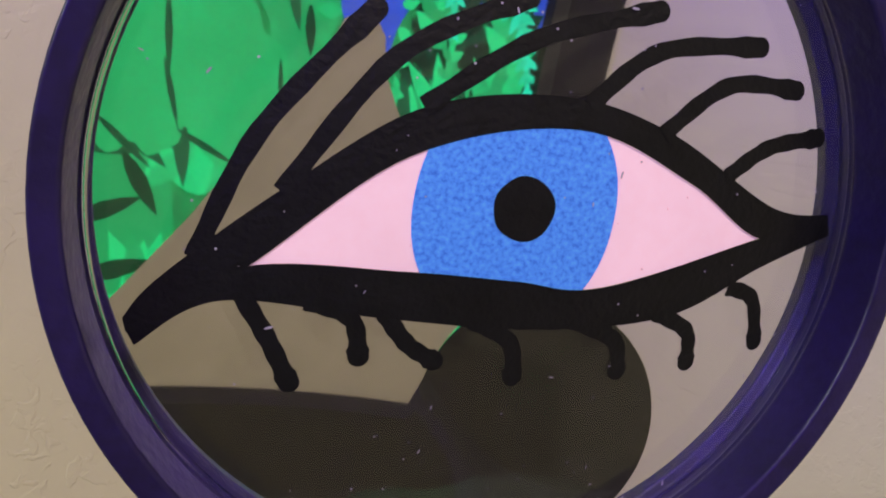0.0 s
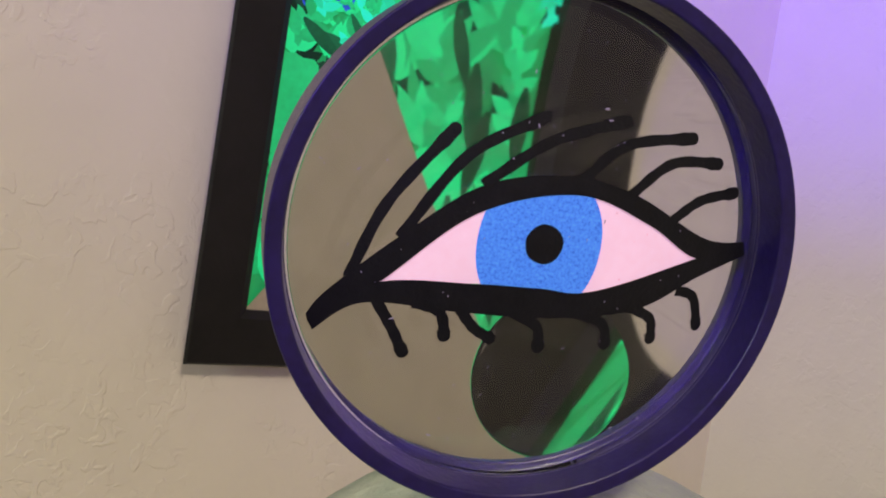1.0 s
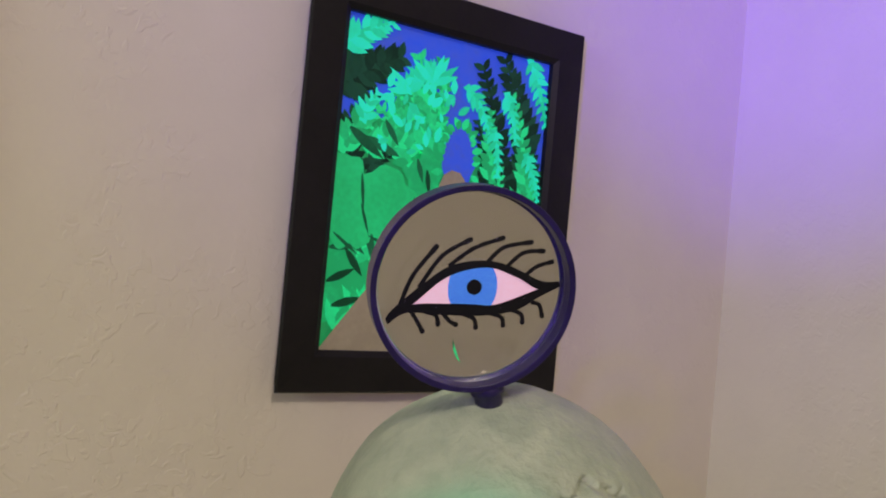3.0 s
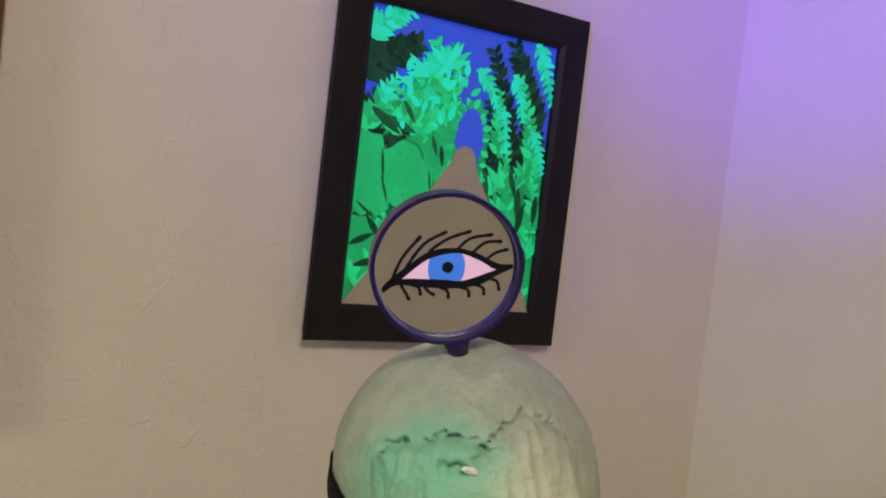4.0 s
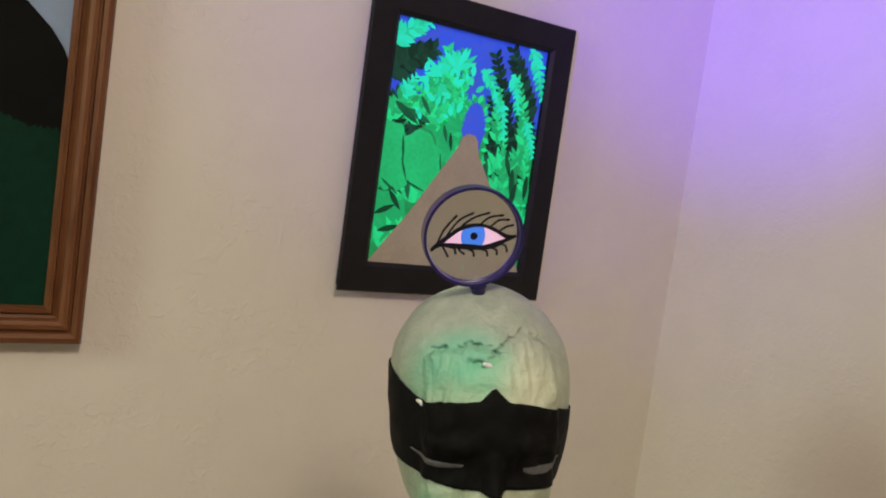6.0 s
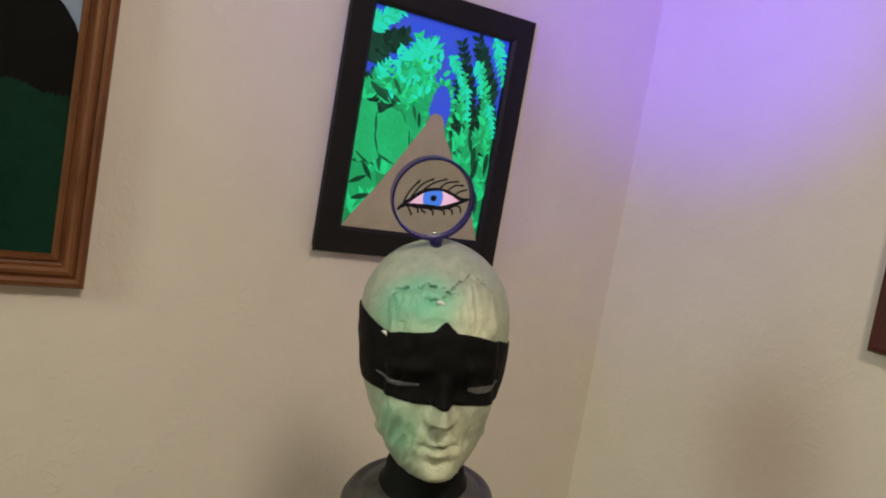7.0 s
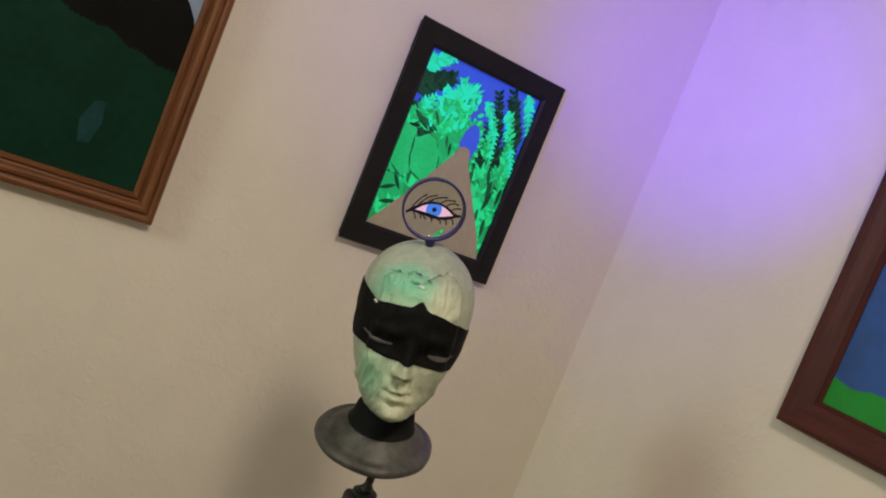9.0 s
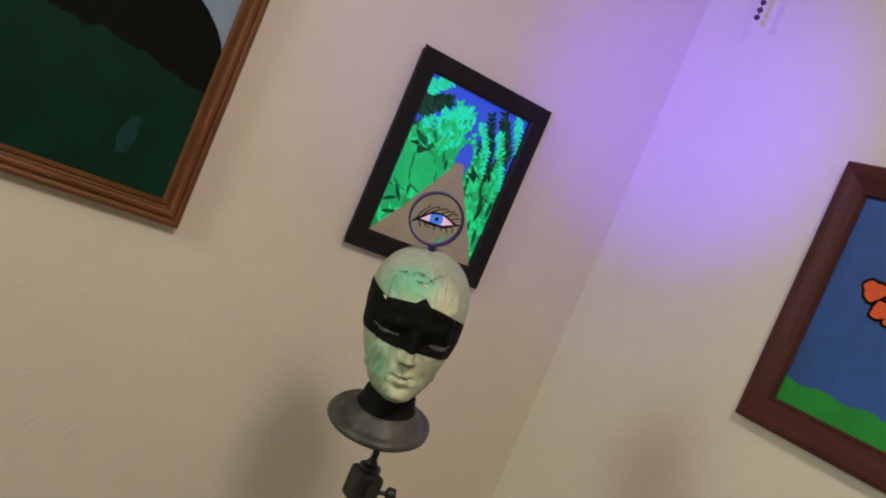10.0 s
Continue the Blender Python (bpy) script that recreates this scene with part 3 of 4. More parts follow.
def head_point(a, z, lift=0.0):
    """Point of the head's skin at the turn a (0: face, positive to its +x side) and height z."""
    h, f, b = curve(HALF, z), curve(FRONT, z), curve(BACK, z)
    s, c = math.sin(a), math.cos(a)
    x = h * math.copysign(abs(s) ** 0.92, s)
    y = -f * abs(c) ** 0.92 if c > 0 else b * abs(c) ** 0.92
    out = lift
    if c > 0:
        face = c ** 0.5
        ax = abs(x)
        up = (z - 0.1245) / 0.044              # 0 at the nose's tip, 1 at its bridge
        ridge = max(0.0, 1 - up) ** 0.85 if up > 0 else max(0.0, 1 + up * 0.044 / 0.0060)
        width = 0.0050 + 0.0026 * math.exp(-((z - 0.1250) / 0.008) ** 2)
        d = 0.0245 * ridge * math.exp(-(abs(x) / width) ** 2.2)
        d += 0.0040 * bump(ax, z, 0.0080, 0.1222, 0.0036, 0.0042)
        d -= 0.0040 * bump(ax, z, 0.0050, 0.1178, 0.0030, 0.0022)
        d -= 0.0058 * bump(ax, z, 0.031, 0.156, 0.015, 0.009)
        d += 0.0046 * bump(ax, z, 0.034, 0.154, 0.014, 0.006)
        d += 0.0030 * bump(ax, z, 0.026, 0.170, 0.020, 0.006)
        d += 0.0022 * bump(ax, z, 0.034, 0.128, 0.018, 0.014)
        d -= 0.0022 * bump(ax, z, 0.024, 0.102, 0.010, 0.014)
        d += 0.0066 * bump(ax, z, 0.0036, 0.1042, 0.0054, 0.0032)
        d += 0.0082 * bump(x, z, 0, 0.0945, 0.0074, 0.0040)
        d -= 0.0030 * bump(ax, z, 0.0135, 0.0995, 0.0040, 0.0040)
        d -= 0.0056 * bump(x, z, 0, 0.0997, 0.0105, 0.0013)
        d -= 0.0014 * bump(x, z, 0, 0.1105, 0.0022, 0.0040)
        d -= 0.0034 * bump(x, z, 0, 0.0860, 0.014, 0.0038)
        d += 0.0050 * bump(x, z, 0, 0.0715, 0.013, 0.008)
        out += d * face
        # peeled skin of the foam on the brow: a raised, furrowed patch with a ragged upper edge
        edge = (0.245 - 0.018 * ((x - 0.024) / 0.026) ** 2) if x > 0.004 else (0.238 - 0.020 * ((x + 0.018) / 0.045) ** 2)
        edge += 0.0045 * noise.noise(Vector((x * 150, 11, 0))) + 0.002 * noise.noise(Vector((x * 600, 3, z * 300)))
        out -= 0.0048 * math.exp(-((z - edge - 0.0008) / 0.0013) ** 2) * max(0.0, min(1.0, (0.050 - ax) / 0.006)) * max(0.15, 0.7 + 1.3 * noise.noise(Vector((x * 120, 21, 0))))
        patch = max(0.0, min(1.0, (edge - z) / 0.002)) * max(0.0, min(1.0, (0.050 - ax) / 0.006))
        out += patch * (0.0046 + 0.0042 * (0.6 - 2 * abs(noise.noise(Vector((x * 150 + 3, 1, z * 30))))) * (0.5 + 0.5 * math.tanh((abs(x + 0.004) - 0.012) * 200)) * (0.75 if x < 0 else 0.35) + 0.0022 * noise.noise(Vector((x * 70, 5, z * 70))))
        line = 0.2300 + 0.30 * (x + 0.004) + 0.0060 * noise.noise(Vector((x * 210, 7, 0)))
        out -= 0.0075 * math.exp(-((z - line) / 0.0021) ** 2) * math.exp(-((x + 0.002) / 0.014) ** 4) * max(0.0, 0.55 + 1.2 * noise.noise(Vector((x * 300, 31, z * 120))))
        # wrinkled paper-like skin below the band
        low = max(0.0, min(1.0, (0.137 - z) / 0.01)) * max(0.0, min(1.0, (ax - 0.010) / 0.010)) * max(0.15, min(1.0, (x + 0.03) / 0.03)) * max(0.0, min(1.0, (z - 0.066) / 0.01))
        out += low * max(0.0, min(1.0, (c - 0.74) / 0.2)) * max(0.0, min(1.0, (0.031 - ax) / 0.008)) * 0.0032 * (0.45 - abs(noise.noise(Vector((x * 42 + z * 16, 2, z * 34 - x * 10)))) * 1.6)
    q = noise.noise(Vector((x * 55, y * 55, z * 55))) * 0.0009 + noise.noise(Vector((x * 190, y * 190, z * 190))) * 0.0003
    ln = math.hypot(x, y) or 1
    k = 1 + (out + q * min(1, ln / 0.02)) / ln
    return Vector((x * k - 0.0018 * max(0.0, min(1.0, (0.155 - z) / 0.05)), y * k, z))


def mannequin():
    bm = bmesh.new()
    prof = [(0.0, 0.003), (0.064, 0.003), (0.072, 0.0055), (0.0755, 0.008), (0.0760, 0.012), (0.0745, 0.0155), (0.068, 0.0190), (0.0625, 0.0190), (0.0605, 0.0215), (0.056, 0.0250), (0.050, 0.0305), (0.0435, 0.037), (0.0405, 0.0405), (0.0395, 0.046), (0.0375, 0.056), (0.034, 0.062)]
    n = 300
    prev = None
    tilt = Matrix.Rotation(radians(-1.5), 3, "Y") @ Matrix.Rotation(radians(14), 3, "X")
    for r, z in prof:
        wob = [1 + 0.012 * math.sin(2 * math.pi * i / n * 3 + z * 90) + 0.006 * math.sin(2 * math.pi * i / n * 7 + 1) for i in range(n)]
        if r == 0:
            prev = [bm.verts.new(tilt @ Vector((-0.0065, 0.006, 0.003)))]
            continue
        sh = max(0, 1 - max(0, z) / 0.05)
        ring = [bm.verts.new((tilt if z < 0.036 else tilt.lerp(Matrix.Identity(3), min(1, (z - 0.036) / 0.024))) @ Vector((-0.0065 * sh + r * wob[i] * math.sin(2 * math.pi * i / n), 0.006 - r * wob[i] * math.cos(2 * math.pi * i / n), z))) for i in range(n)]
        for i in range(n):
            j = (i + 1) % n
            f = bm.faces.new([prev[0], ring[j], ring[i]] if len(prev) == 1 else [prev[i], prev[j], ring[j], ring[i]])
            f.material_index = 2 if z > 0.039 else 1
            f.smooth = True
        prev = ring
    zs = [0.060 + 0.2165 * k / 240 for k in range(241)]
    for k, z in enumerate(zs):
        ring = [bm.verts.new(head_point(2 * math.pi * i / n, z)) for i in range(n)]
        for i in range(n):
            j = (i + 1) % n
            f = bm.faces.new([prev[i], prev[j], ring[j], ring[i]])
            f.material_index = 2 if k == 0 else 0
            f.smooth = True
        prev = ring
    bm.faces.new(prev).smooth = True
    return bm


head = part("mannequin_head", mannequin(), [FOAM, BASE, NECK])
head.matrix_world = HEAD
tagged(head, "pale green foam mannequin head on a round grey foot", "mannequin")


def band_top(x):
    tip = max(0.0, 1 - abs(x + 0.001) / 0.010) * 0.010
    return 0.2030 - 0.02 * x - 0.012 * (x / 0.07) ** 2 * (1.7 if x > 0 else 0.8) + tip + 0.013 * max(0.0, (-x - 0.050) / 0.016) ** 1.2


def band_low(x):
    return 0.1375 - 0.08 * x + 0.0015 * math.sin(x * 60)


def black_band():
    bm = bmesh.new()
    na, nz, prev = 140, 26, None
    for i in range(na + 1):
        a = radians(-112 + 224 * i / na)
        x = head_point(a, 0.17).x
        t, l = band_top(x), band_low(x)
        col = [bm.verts.new(head_point(a, l + (t - l) * k / nz, 0.0009)) for k in range(nz + 1)]
        if prev:
            for k in range(nz):
                bm.faces.new([prev[k], col[k], col[k + 1], prev[k + 1]]).smooth = True
        prev = col
    return bm


band = thing("black_eye_band", "black band across the eyes of the mannequin head", "mask", HEAD)
ob = part("band", black_band(), BAND, band, smooth=True)
md = ob.modifiers.new("thickness", "SOLIDIFY")
md.thickness, md.offset = 0.0006, 1
# eyelid highlights, laid on as thin grey strips
for sgn in (-1, 1):
    bm = bmesh.new()
    prev = None
    for i in range(17):
        a = sgn * (0.27 + (0.65 if sgn < 0 else 0.60) * i / 16)
        z = 0.1532 - 0.0018 * sgn - 0.003 * math.sin(math.pi * i / 16) + (0.005 if sgn < 0 else 0.001) * i / 16
        w = (0.0023 if sgn < 0 else 0.0036) * math.sin(math.pi * (i + 1) / 18) ** 0.7 * (1 - 0.5 * i / 16) + 0.0003
        cur = [bm.verts.new(head_point(a, z - w, 0.0019)), bm.verts.new(head_point(a, z, 0.0027)), bm.verts.new(head_point(a, z + w, 0.0019))]
        if prev:
            for k in (0, 1):
                bm.faces.new([prev[k], cur[k], cur[k + 1], prev[k + 1]]).smooth = True
        prev = cur
    part("eyelid_line", bm, LID, band, "grey painted gloss along the eyelid", smooth=True)

CHIP = mat("white_bare_foam", (0.80, 0.80, 0.74), 0.6, vary=0.1, scale=300, bump=0.0006, bump_scale=700)
for nm, ang, zz, sz, lab in (("foam_chip", -0.06, 0.2275, 0.0029, "torn white foam chip on the brow of the head"), ("foam_chip", -0.74, 0.1962, 0.0040, "white foam flake at the edge of the black band")):
    bm = bmesh.new()
    bmesh.ops.create_icosphere(bm, subdivisions=3, radius=1)
    c0 = head_point(ang, zz, 0.0008)
    for v in bm.verts:
        k = 1 + 0.5 * noise.noise(v.co * 1.7 + Vector((ang * 9, 0, 0)))
        d = Vector((v.co.x * sz * k * 1.3, v.co.y * sz * 0.35 * k, v.co.z * sz * 0.55 * k))
        d.rotate(Euler((0, 0.3, ang)))
        v.co = c0 + d
    ob = part(nm, bm, CHIP, smooth=True)
    ob.matrix_world = HEAD
    tagged(ob, lab, "foam chip")

# ---- magnifying glass ----
LENS = Matrix(((0.93941, -0.0504, -0.339, 0.0022), (-0.34280, -0.1381, -0.929, -0.001), (0.0, 0.98913, -0.147, 1.5993), (0, 0, 0, 1)))
magnifier = thing("magnifying_glass", "round black-rimmed magnifying glass with a painted eye", "magnifying glass", LENS)
R_OUT, R_GLASS, FOCUS = 0.0386, 0.0362, 0.205
SPH = FOCUS                        # both faces, glass of index 1.5
RISE = SPH - math.sqrt(SPH ** 2 - R_GLASS ** 2)
EDGE = 0.0016
SET, OFF_X = -0.0040, -0.0020     # how deep the glass sits, and how far its thickest place lies off the middle


def face_height(x, y):
    return math.sqrt(SPH ** 2 - (x - OFF_X) ** 2 - y * y) - (SPH - RISE) + EDGE


IN_C, IN_R, IN_SPH = Vector((0.0078, -0.0203)), 0.0128, 0.100


def lens_glass():
    from mathutils import geometry
    bm = bmesh.new()
    n = 128
    centre = bm.verts.new((0, 0, face_height(0, 0) + SET))
    prev = [centre]
    for k in range(1, 65):
        r = R_GLASS * k / 64
        ring_xy = [(r * math.cos(2 * math.pi * i / n), r * math.sin(2 * math.pi * i / n)) for i in range(n)]
        cur = [bm.verts.new((x, y, face_height(x, y) + SET)) for x, y in ring_xy]
        for i in range(n):
            j = (i + 1) % n
            bm.faces.new([prev[0], cur[i], cur[j]] if len(prev) == 1 else [prev[i], cur[i], cur[j], prev[j]])
        prev = cur
    rim_front = prev
    # the back, with its small strong insert near the handle
    pts = []
    for k in range(1, 65):
        r, m = R_GLASS * k / 64, max(8, min(128, 4 * k))
        m = 128 if k == 64 else m
        for i in range(m):
            p = Vector((r * math.cos(2 * math.pi * i / m), r * math.sin(2 * math.pi * i / m)))
            if (p - IN_C).length > IN_R + 0.0009 or k == 64:
                pts.append(p)
    pts.insert(0, Vector((0, 0)))
    for k in range(0, 30):
        r = IN_R * k / 28 if k < 29 else IN_R + 0.0003
        m = 1 if k == 0 else 96
        for i in range(m):
            pts.append(IN_C + Vector((r * math.cos(2 * math.pi * i / m), r * math.sin(2 * math.pi * i / m))))
    vs, _, faces, *_ = geometry.delaunay_2d_cdt(pts, [], [], 0, 1e-7)
    base = math.sqrt(IN_SPH ** 2 - IN_R ** 2)
    back = []
    for p in vs:
        z = face_height(p.x, p.y) - SET
        d = (p - IN_C).length
        if d < IN_R:
            z += (math.sqrt(IN_SPH ** 2 - d * d) - base)
        back.append(bm.verts.new((p.x, p.y, -z)))
    for f in faces:
        bm.faces.new([back[i] for i in f][::-1])
    bmesh.ops.remove_doubles(bm, verts=bm.verts[:], dist=1e-7)
    back_rim = sorted((v for v in bm.verts if v.co.z < SET and math.hypot(v.co.x, v.co.y) > R_GLASS - 1e-6), key=lambda v: math.atan2(v.co.y, v.co.x) % (2 * math.pi - 1e-5))
    bm.verts.index_update()
    for i in range(len(back_rim)):
        j = (i + 1) % len(back_rim)
        a, b = back_rim[i], back_rim[j]
        near = lambda v: min(rim_front, key=lambda w: (w.co.x - v.co.x) ** 2 + (w.co.y - v.co.y) ** 2)
        q = [a, b, near(b), near(a)]
        if len(set(q)) == 4:
            bm.faces.new(q)
    return bm


ob = part("lens", lens_glass(), glass, magnifier, "clear convex glass with a small strong insert", smooth=True)
ob.visible_shadow = False

n = 120
bm = bmesh.new()
ring_profile = []
corners = [(R_OUT, 0.0038), (R_GLASS + 0.0001, 0.0036), (R_GLASS - 0.0003, -0.0016), (R_GLASS + 0.0002, -0.0020), (R_GLASS + 0.0002, -0.0062),
           (R_GLASS - 0.0012, -0.0066), (R_GLASS - 0.0012, -0.0092), (R_OUT, -0.0092)]
for i, p in enumerate(corners):        # each corner eased by a small round
    p = Vector(p)
    back, ahead = Vector(corners[i - 1]) - p, Vector(corners[(i + 1) % len(corners)]) - p
    for way, reach in ((back, 0.00042), (back, 0.00036), (back, 0.00012), (ahead, 0.00012), (ahead, 0.00036), (ahead, 0.00042)):
        q = p + way.normalized() * min(reach, way.length * 0.45)
        inward = (back.normalized() + ahead.normalized()) * (0.00004 if reach < 0.0002 else 0)
        ring_profile.append((q.x + inward.x, q.y + inward.y))
ob = part("rim", lathe(ring_profile + ring_profile[:1], n, bm), RIM, magnifier, "black plastic rim", smooth=True)
ob.location.x = -0.0005
hd = Vector((0.267, -0.9637))          # way of the handle
bm = lathe([(0.0, 0.0), (0.0058, 0.0), (0.0066, 0.001), (0.0066, 0.0035), (0.0054, 0.0042), (0.0054, 0.016), (0.0048, 0.018), (0.0, 0.018)], 32)
ob = part("handle_stub", bm, RIM, magnifier, "short black handle ferrule", smooth=True)
ob.matrix_local = Matrix.Translation((hd.x * (R_OUT - 0.001), hd.y * (R_OUT - 0.001), -0.0028)) @ Vector((hd.x, hd.y, 0)).to_track_quat("Z", "Y").to_matrix().to_4x4()


# the eye drawn on the front of the glass; millimetres in the lens's own plane
def on_glass(x, y, lift):
    return (x / 1000, y / 1000, face_height(x / 1000, y / 1000) + SET + lift)


def spline(pts, steps=10):
    """Smooth open line through a few points."""
    out = []
    n = len(pts)
    for i in range(n - 1):
        p0, p1, p2, p3 = (Vector(pts[max(0, min(n - 1, i + k))]) for k in (-1, 0, 1, 2))
        for s in range(steps):
            t = s / steps
            out.append(0.5 * (2 * p1 + (p2 - p0) * t + (2 * p0 - 5 * p1 + 4 * p2 - p3) * t * t + (3 * p1 - p0 - 3 * p2 + p3) * t ** 3))
    out.append(Vector(pts[-1]))
    return out


def between(upper, lower, lift, rows=8, steps=60):
    """A skin on the glass between two lines that share their ends."""
    bm = bmesh.new()

    def along(line, t):
        k = t * (len(line) - 1)
        i = min(int(k), len(line) - 2)
        return line[i].lerp(line[i + 1], k - i)
    prev = None
    for s in range(steps + 1):
        a, b = along(upper, s / steps), along(lower, s / steps)
        cur = [bm.verts.new(on_glass(*a.lerp(b, r / rows), lift)) for r in range(rows + 1)]
        if prev:
            for r in range(rows):
                bm.faces.new([prev[r], cur[r], cur[r + 1], prev[r + 1]])
        prev = cur
    bmesh.ops.remove_doubles(bm, verts=bm.verts[:], dist=1e-6)
    return bm


lid_u = spline([(-23.1, -8.3), (-11.1, 3.5), (3.1, 8.4), (15.3, 5.8), (24.8, 1.9)])
lid_l = spline([(-23.1, -8.3), (-9.1, -6.2), (0.2, -5.6), (8.8, -5.0), (24.8, 1.9)])
out_u = spline([(-31.6, -14.0), (-29.2, -10.0), (-20.7, -0.9), (-10.8, 7.6), (1.3, 10.9), (12.2, 9.8), (25.3, 5.1), (33.0, 5.4)])
out_l = spline([(-30.4, -16.2), (-24.2, -11.2), (-10.4, -10.6), (3.7, -9.7), (16.7, -6.8), (25.7, -1.0), (33.8, 3.4)])
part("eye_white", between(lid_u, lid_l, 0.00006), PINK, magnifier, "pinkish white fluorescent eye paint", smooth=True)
part("upper_lid_line", between(out_u, spline([(-31.2, -15.2), (-23.1, -8.5), (-11.1, 3.5), (3.1, 8.4), (15.3, 5.8), (24.8, 1.9), (33.4, 4.2)]), 0.00022), MARKER, magnifier, "thick black marker line", smooth=True)
part("lower_lid_line", between(spline([(-31.2, -15.0), (-23.1, -8.1), (-9.1, -6.2), (0.2, -5.6), (8.8, -5.0), (24.8, 1.9), (33.4, 4.4)]), out_l, 0.00024), MARKER, magnifier, "thick black marker line", smooth=True)


def iris_edge(line, side):
    """Height of a lid line at x."""
    for a, b in zip(line, line[1:]):
        if a.x <= side <= b.x and b.x > a.x:
            return a.y + (b.y - a.y) * (side - a.x) / (b.x - a.x)
    return line[-1].y


bm = bmesh.new()
prev = None
for i in range(49):
    x = -1.0 - 9.3 * math.cos(math.pi * i / 48)
    h = 10.8 * math.sin(math.pi * i / 48) ** 0.9
    top, low = min(iris_edge(lid_u, x) + 0.3, 0.6 + h), max(iris_edge(lid_l, x) - 0.3, 0.6 - h)
    cur = [bm.verts.new(on_glass(x, low + (top - low) * k / 12, 0.00014)) for k in range(13)]
    if prev:
        for k in range(12):
            bm.faces.new([prev[k], cur[k], cur[k + 1], prev[k + 1]])
    prev = cur
bmesh.ops.remove_doubles(bm, verts=bm.verts[:], dist=1e-6)
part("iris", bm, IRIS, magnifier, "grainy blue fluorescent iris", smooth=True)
bm = bmesh.new()
prev = None
for k in range(0, 6):
    r = 2.85 * k / 5
    cur = [bm.verts.new(on_glass(-0.5 + r * math.cos(a) * (1 + 0.02 * math.sin(5 * a)), 0.8 + r * math.sin(a) * (1 + 0.02 * math.sin(4 * a)), 0.00020)) for a in ([0] if k == 0 else [2 * math.pi * i / 40 for i in range(40)])]
    if prev:
        for i in range(40):
            j = (i + 1) % 40
            bm.faces.new([prev[0], cur[i], cur[j]] if len(prev) == 1 else [prev[i], cur[i], cur[j], prev[j]])
    prev = cur
part("pupil", bm, MARKER, magnifier, smooth=True)


def lash(a, b, c, width=0.80):
    """A round-ended marker stroke through three places."""
    line = spline([a, b, c], 9)
    bm = bmesh.new()
    prev = None
    total = len(line)
    for i, p in enumerate(line):
        d = (line[min(i + 1, total - 1)] - line[max(i - 1, 0)]).normalized()
        nrm = Vector((-d.y, d.x))
        w = width * (1 + 0.07 * math.sin(i * 1.7) + (0.22 if i > total - 4 else 0))
        cur = [bm.verts.new(on_glass(*(p + nrm * w * k), 0.0003)) for k in (-1, 0, 1)]
        if prev:
            for k in (0, 1):
                bm.faces.new([prev[k], cur[k], cur[k + 1], prev[k + 1]])
        prev = cur
    d = (line[-1] - line[-2]).normalized()
    nrm = Vector((-d.y, d.x))
    w = width * 1.2
    tipv = [bm.verts.new(on_glass(*(line[-1] + (d * math.sin(t) + nrm * math.cos(t)) * w), 0.0003)) for t in [math.pi * i / 8 for i in range(9)]]
    bm.faces.new(tipv)
    part("eyelash", bm, MARKER, magnifier, smooth=True)


for stroke in (
    ((-26.9, -8.0), (-23.5, 3.0), (-16.2, 14.3)),
    ((-21.0, -1.4), (-13.8, 11.1), (-3.9, 18.1)),
    ((-11.0, 7.6), (-2.4, 15.0), (8.3, 19.8)),
    ((3.4, 10.6), (9.2, 16.5), (19.6, 19.2)),
    ((11.2, 9.6), (17.0, 15.1), (24.9, 16.3)),
    ((19.0, 7.0), (23.1, 10.5), (28.9, 12.5)),
    ((-23.4, -9.6), (-20.1, -13.7), (-17.6, -17.5)),
    ((-17.5, -10.1), (-13.5, -11.0), (-12.2, -14.3)),
    ((-10.8, -10.1), (-8.2, -12.6), (-5.6, -13.8)),
    ((-3.0, -9.7), (1.0, -11.2), (2.1, -14.4)),
    ((6.6, -8.5), (11.4, -9.8), (12.6, -12.8)),
    ((15.0, -6.7), (19.1, -8.1), (20.1, -11.2)),
    ((22.5, -3.3), (25.9, -4.1), (27.8, -8.4)),
):
    lash(*stroke)

# fine dust on the glass
bm = bmesh.new()
random.seed(31)
for k in range(110):
    r, a = 34 * math.sqrt(random.random()), random.uniform(0, 2 * math.pi)
    x, y, w = r * math.cos(a), r * math.sin(a), random.uniform(0.05, 0.13)
    long, turn = random.choice((1, 1, 1, 3.5)), random.uniform(0, math.pi)
    pts = []
    for i in range(6):
        b = 2 * math.pi * i / 6
        u, v = w * long * math.cos(b), w * math.sin(b)
        pts.append(bm.verts.new(on_glass(x + u * math.cos(turn) - v * math.sin(turn), y + u * math.sin(turn) + v * math.cos(turn), 0.0004)))
    bm.faces.new(pts)
DUST = mat("pale_dust", (0.42, 0.38, 0.50), 0.9, vary=0.2, scale=200)
tagged(part("dust", bm, DUST, magnifier, "pale dust specks"), kind="stuff")

# ---- tripod under the head ----
tripod = thing("tripod", "black camera tripod carrying the mannequin head", "tripod", pose(0.067, 0.006, -0.012))
part("screw", lathe([(0, 1.245), (0.0052, 1.235), (0.0052, 1.304), (0.0, 1.304)], 20), TRIPOD, tripod, "dark mounting screw", smooth=False)
bm = lathe([(0, 1.242), (0.008, 1.242), (0.009, 1.244), (0.008, 1.248), (0.0055, 1.252), (0, 1.252)], 28)
part("locking_collar", bm, TRIPOD, tripod)
bm = box(-0.021, 0.023, -0.019, 0.019, 1.186, 1.236, 0.008, 3)
for v in bm.verts:                # shoulders slope to one side
    if v.co.z > 1.215:
        v.co.z -= 0.22 * max(0.0, v.co.x + 0.004)
part("pan_head", bm, TRIPOD, tripod)
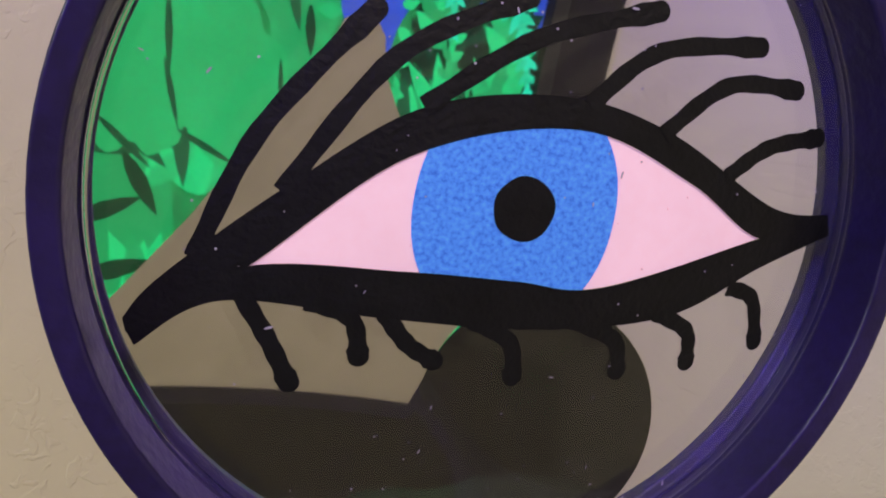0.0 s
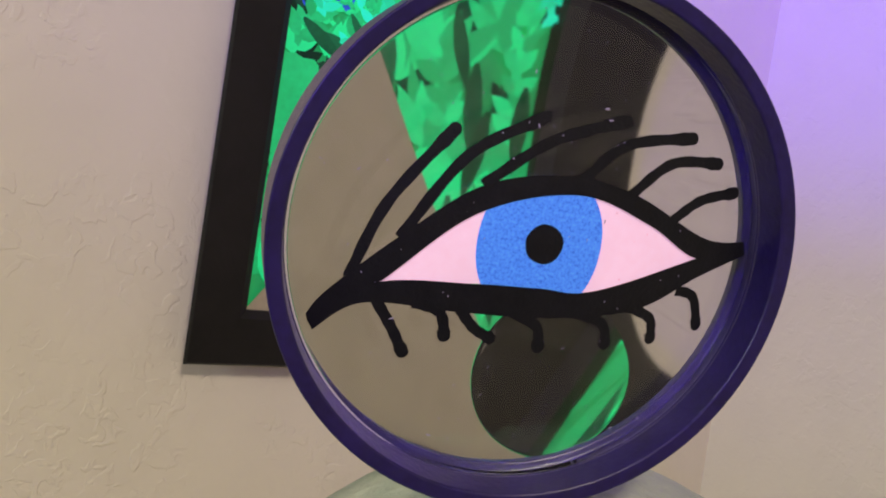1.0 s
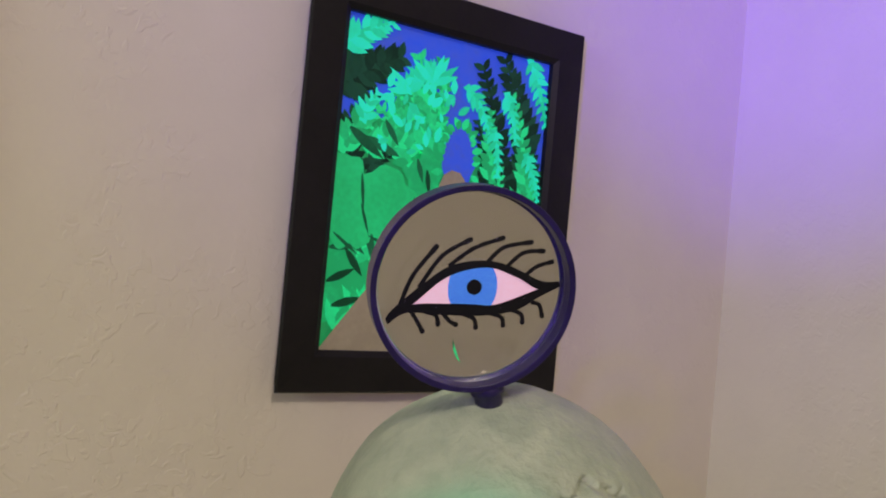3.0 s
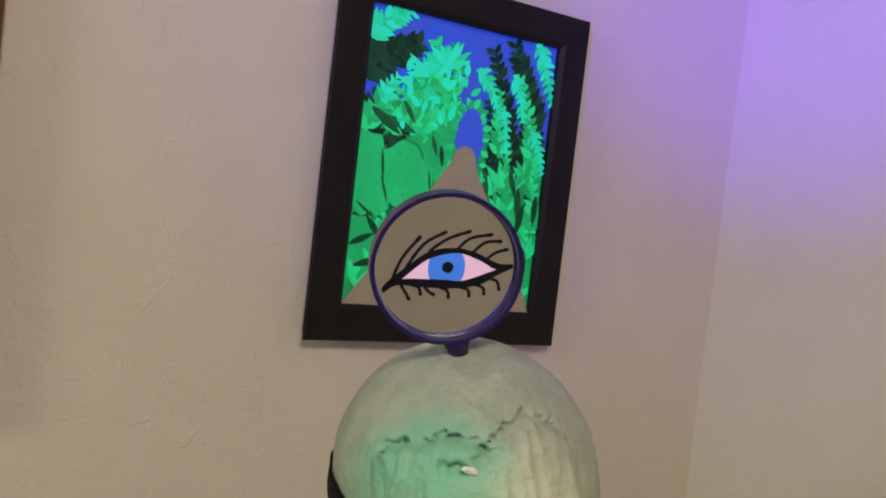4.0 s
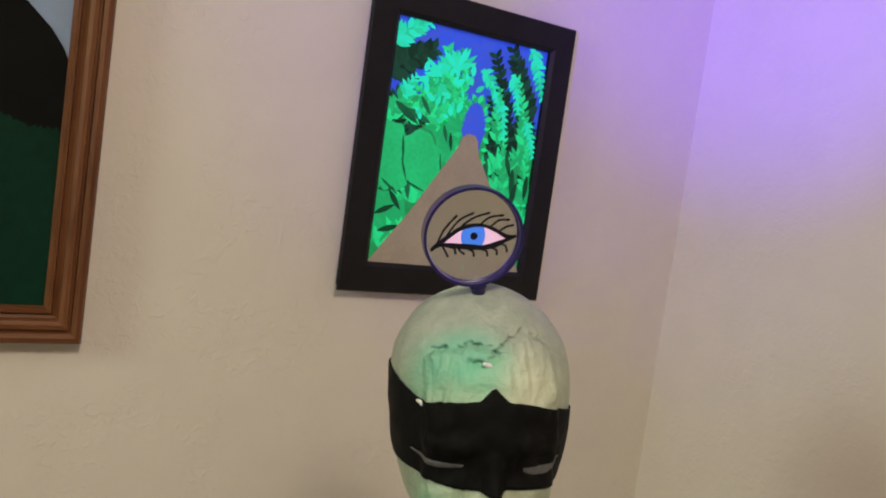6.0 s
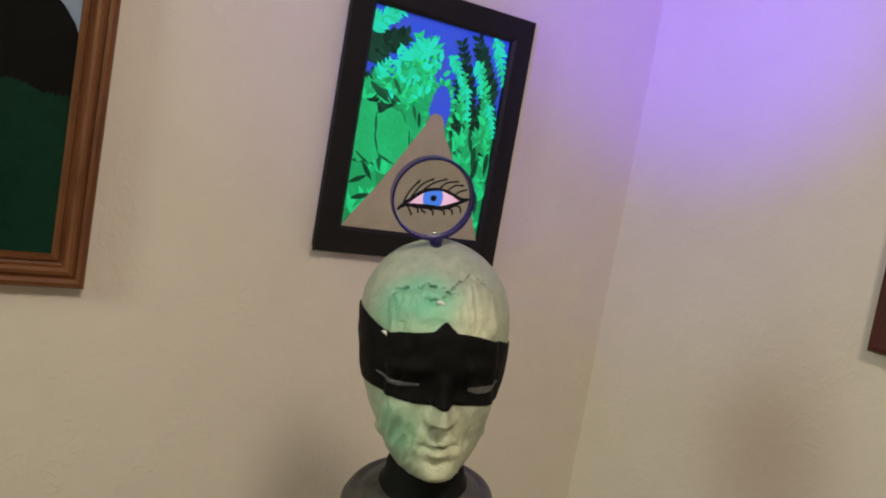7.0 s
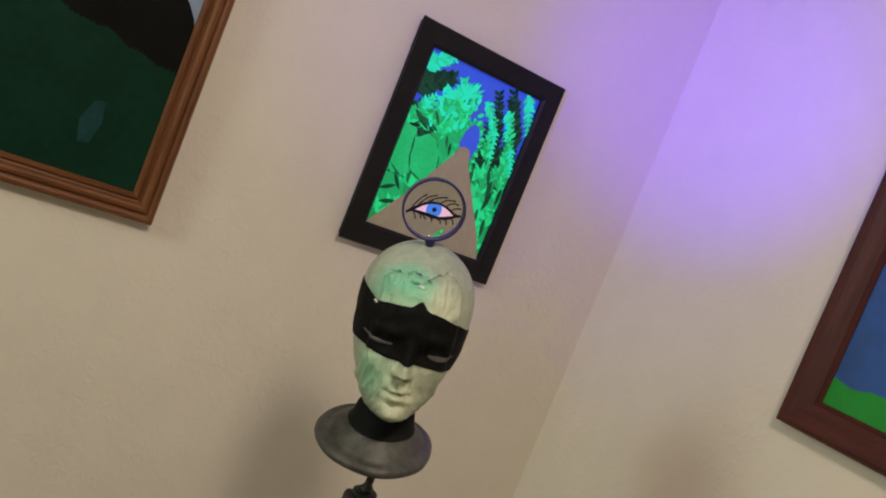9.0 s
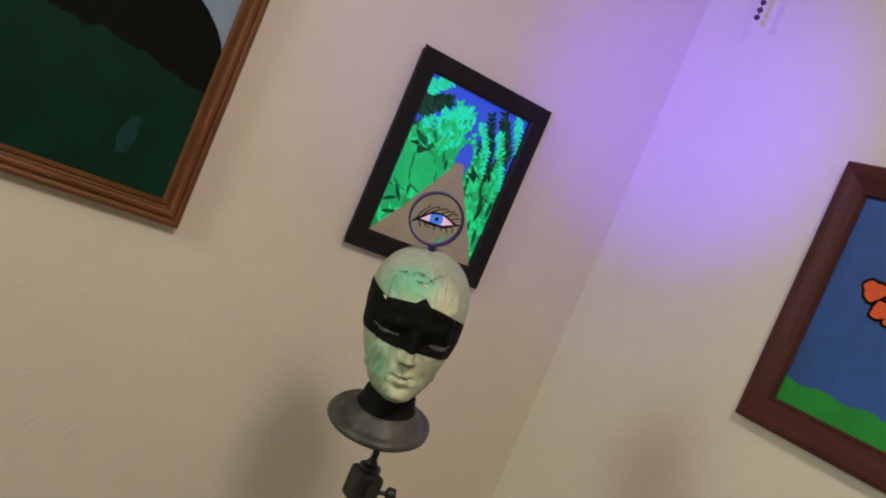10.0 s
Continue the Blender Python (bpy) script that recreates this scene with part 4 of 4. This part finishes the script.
part("top_plate", lathe([(0, 1.234), (0.015, 1.234), (0.0165, 1.236), (0.0165, 1.241), (0.014, 1.243), (0, 1.243)], 28), TRIPOD, tripod)
bm = lathe([(0, 0), (0.0035, 0), (0.0035, 0.014), (0.009, 0.016), (0.0105, 0.019), (0.0105, 0.026), (0.009, 0.029), (0, 0.029)], 24)
ob = part("knob", bm, TRIPOD, tripod)
ob.matrix_local = pose(0.020, -0.010, 1.207, 0, 82, -22)
part("clamp", box(-0.006, 0.006, -0.027, -0.018, 1.200, 1.222, 0.002, 2), TRIPOD, tripod)
part("centre_column", lathe([(0, 0.55), (0.013, 0.55), (0.013, 1.192), (0, 1.192)], 28), TRIPOD, tripod)
part("spider", lathe([(0, 0.86), (0.03, 0.86), (0.036, 0.87), (0.036, 0.91), (0.028, 0.925), (0, 0.925)], 28), TRIPOD, tripod)
for k in range(3):
    a = 2 * math.pi * k / 3 + 0.5
    p, q = Vector((0.03 * math.cos(a), 0.03 * math.sin(a), 0.89)), Vector((0.36 * math.cos(a), 0.36 * math.sin(a), 0.030))
    ln = (q - p).length
    leg = part("leg", lathe([(0, 0), (0.013, 0), (0.013, ln * 0.5), (0.010, ln * 0.51), (0.010, ln), (0, ln)], 20), TRIPOD, tripod)
    leg.matrix_local = Matrix.Translation(p) @ (q - p).to_track_quat("Z", "Y").to_matrix().to_4x4()
    foot = part("rubber_foot", lathe([(0, 0), (0.014, 0), (0.016, 0.006), (0.012, 0.022), (0, 0.022)], 20), TRIPOD, leg)
    foot.matrix_local = Matrix.Translation((0, 0, ln - 0.012))

# ---- string of beads hanging from the ceiling near the corner ----
beads = thing("hanging_bead_string", "dark violet beads on a thread hanging from the ceiling", "ornament", pose(0.70, 0.2756, 0))
part("thread", lathe([(0, 2.225), (0.0008, 2.225), (0.0008, ROOM_Z), (0, ROOM_Z)], 8), BEAD, beads)
for k in range(9):
    bm = bmesh.new()
    bmesh.ops.create_uvsphere(bm, u_segments=16, v_segments=10, radius=0.0062)
    for v in bm.verts:
        v.co.z = v.co.z * 0.95 + 2.232 + 0.0165 * k
    part("bead", bm, BEAD, beads, smooth=True)
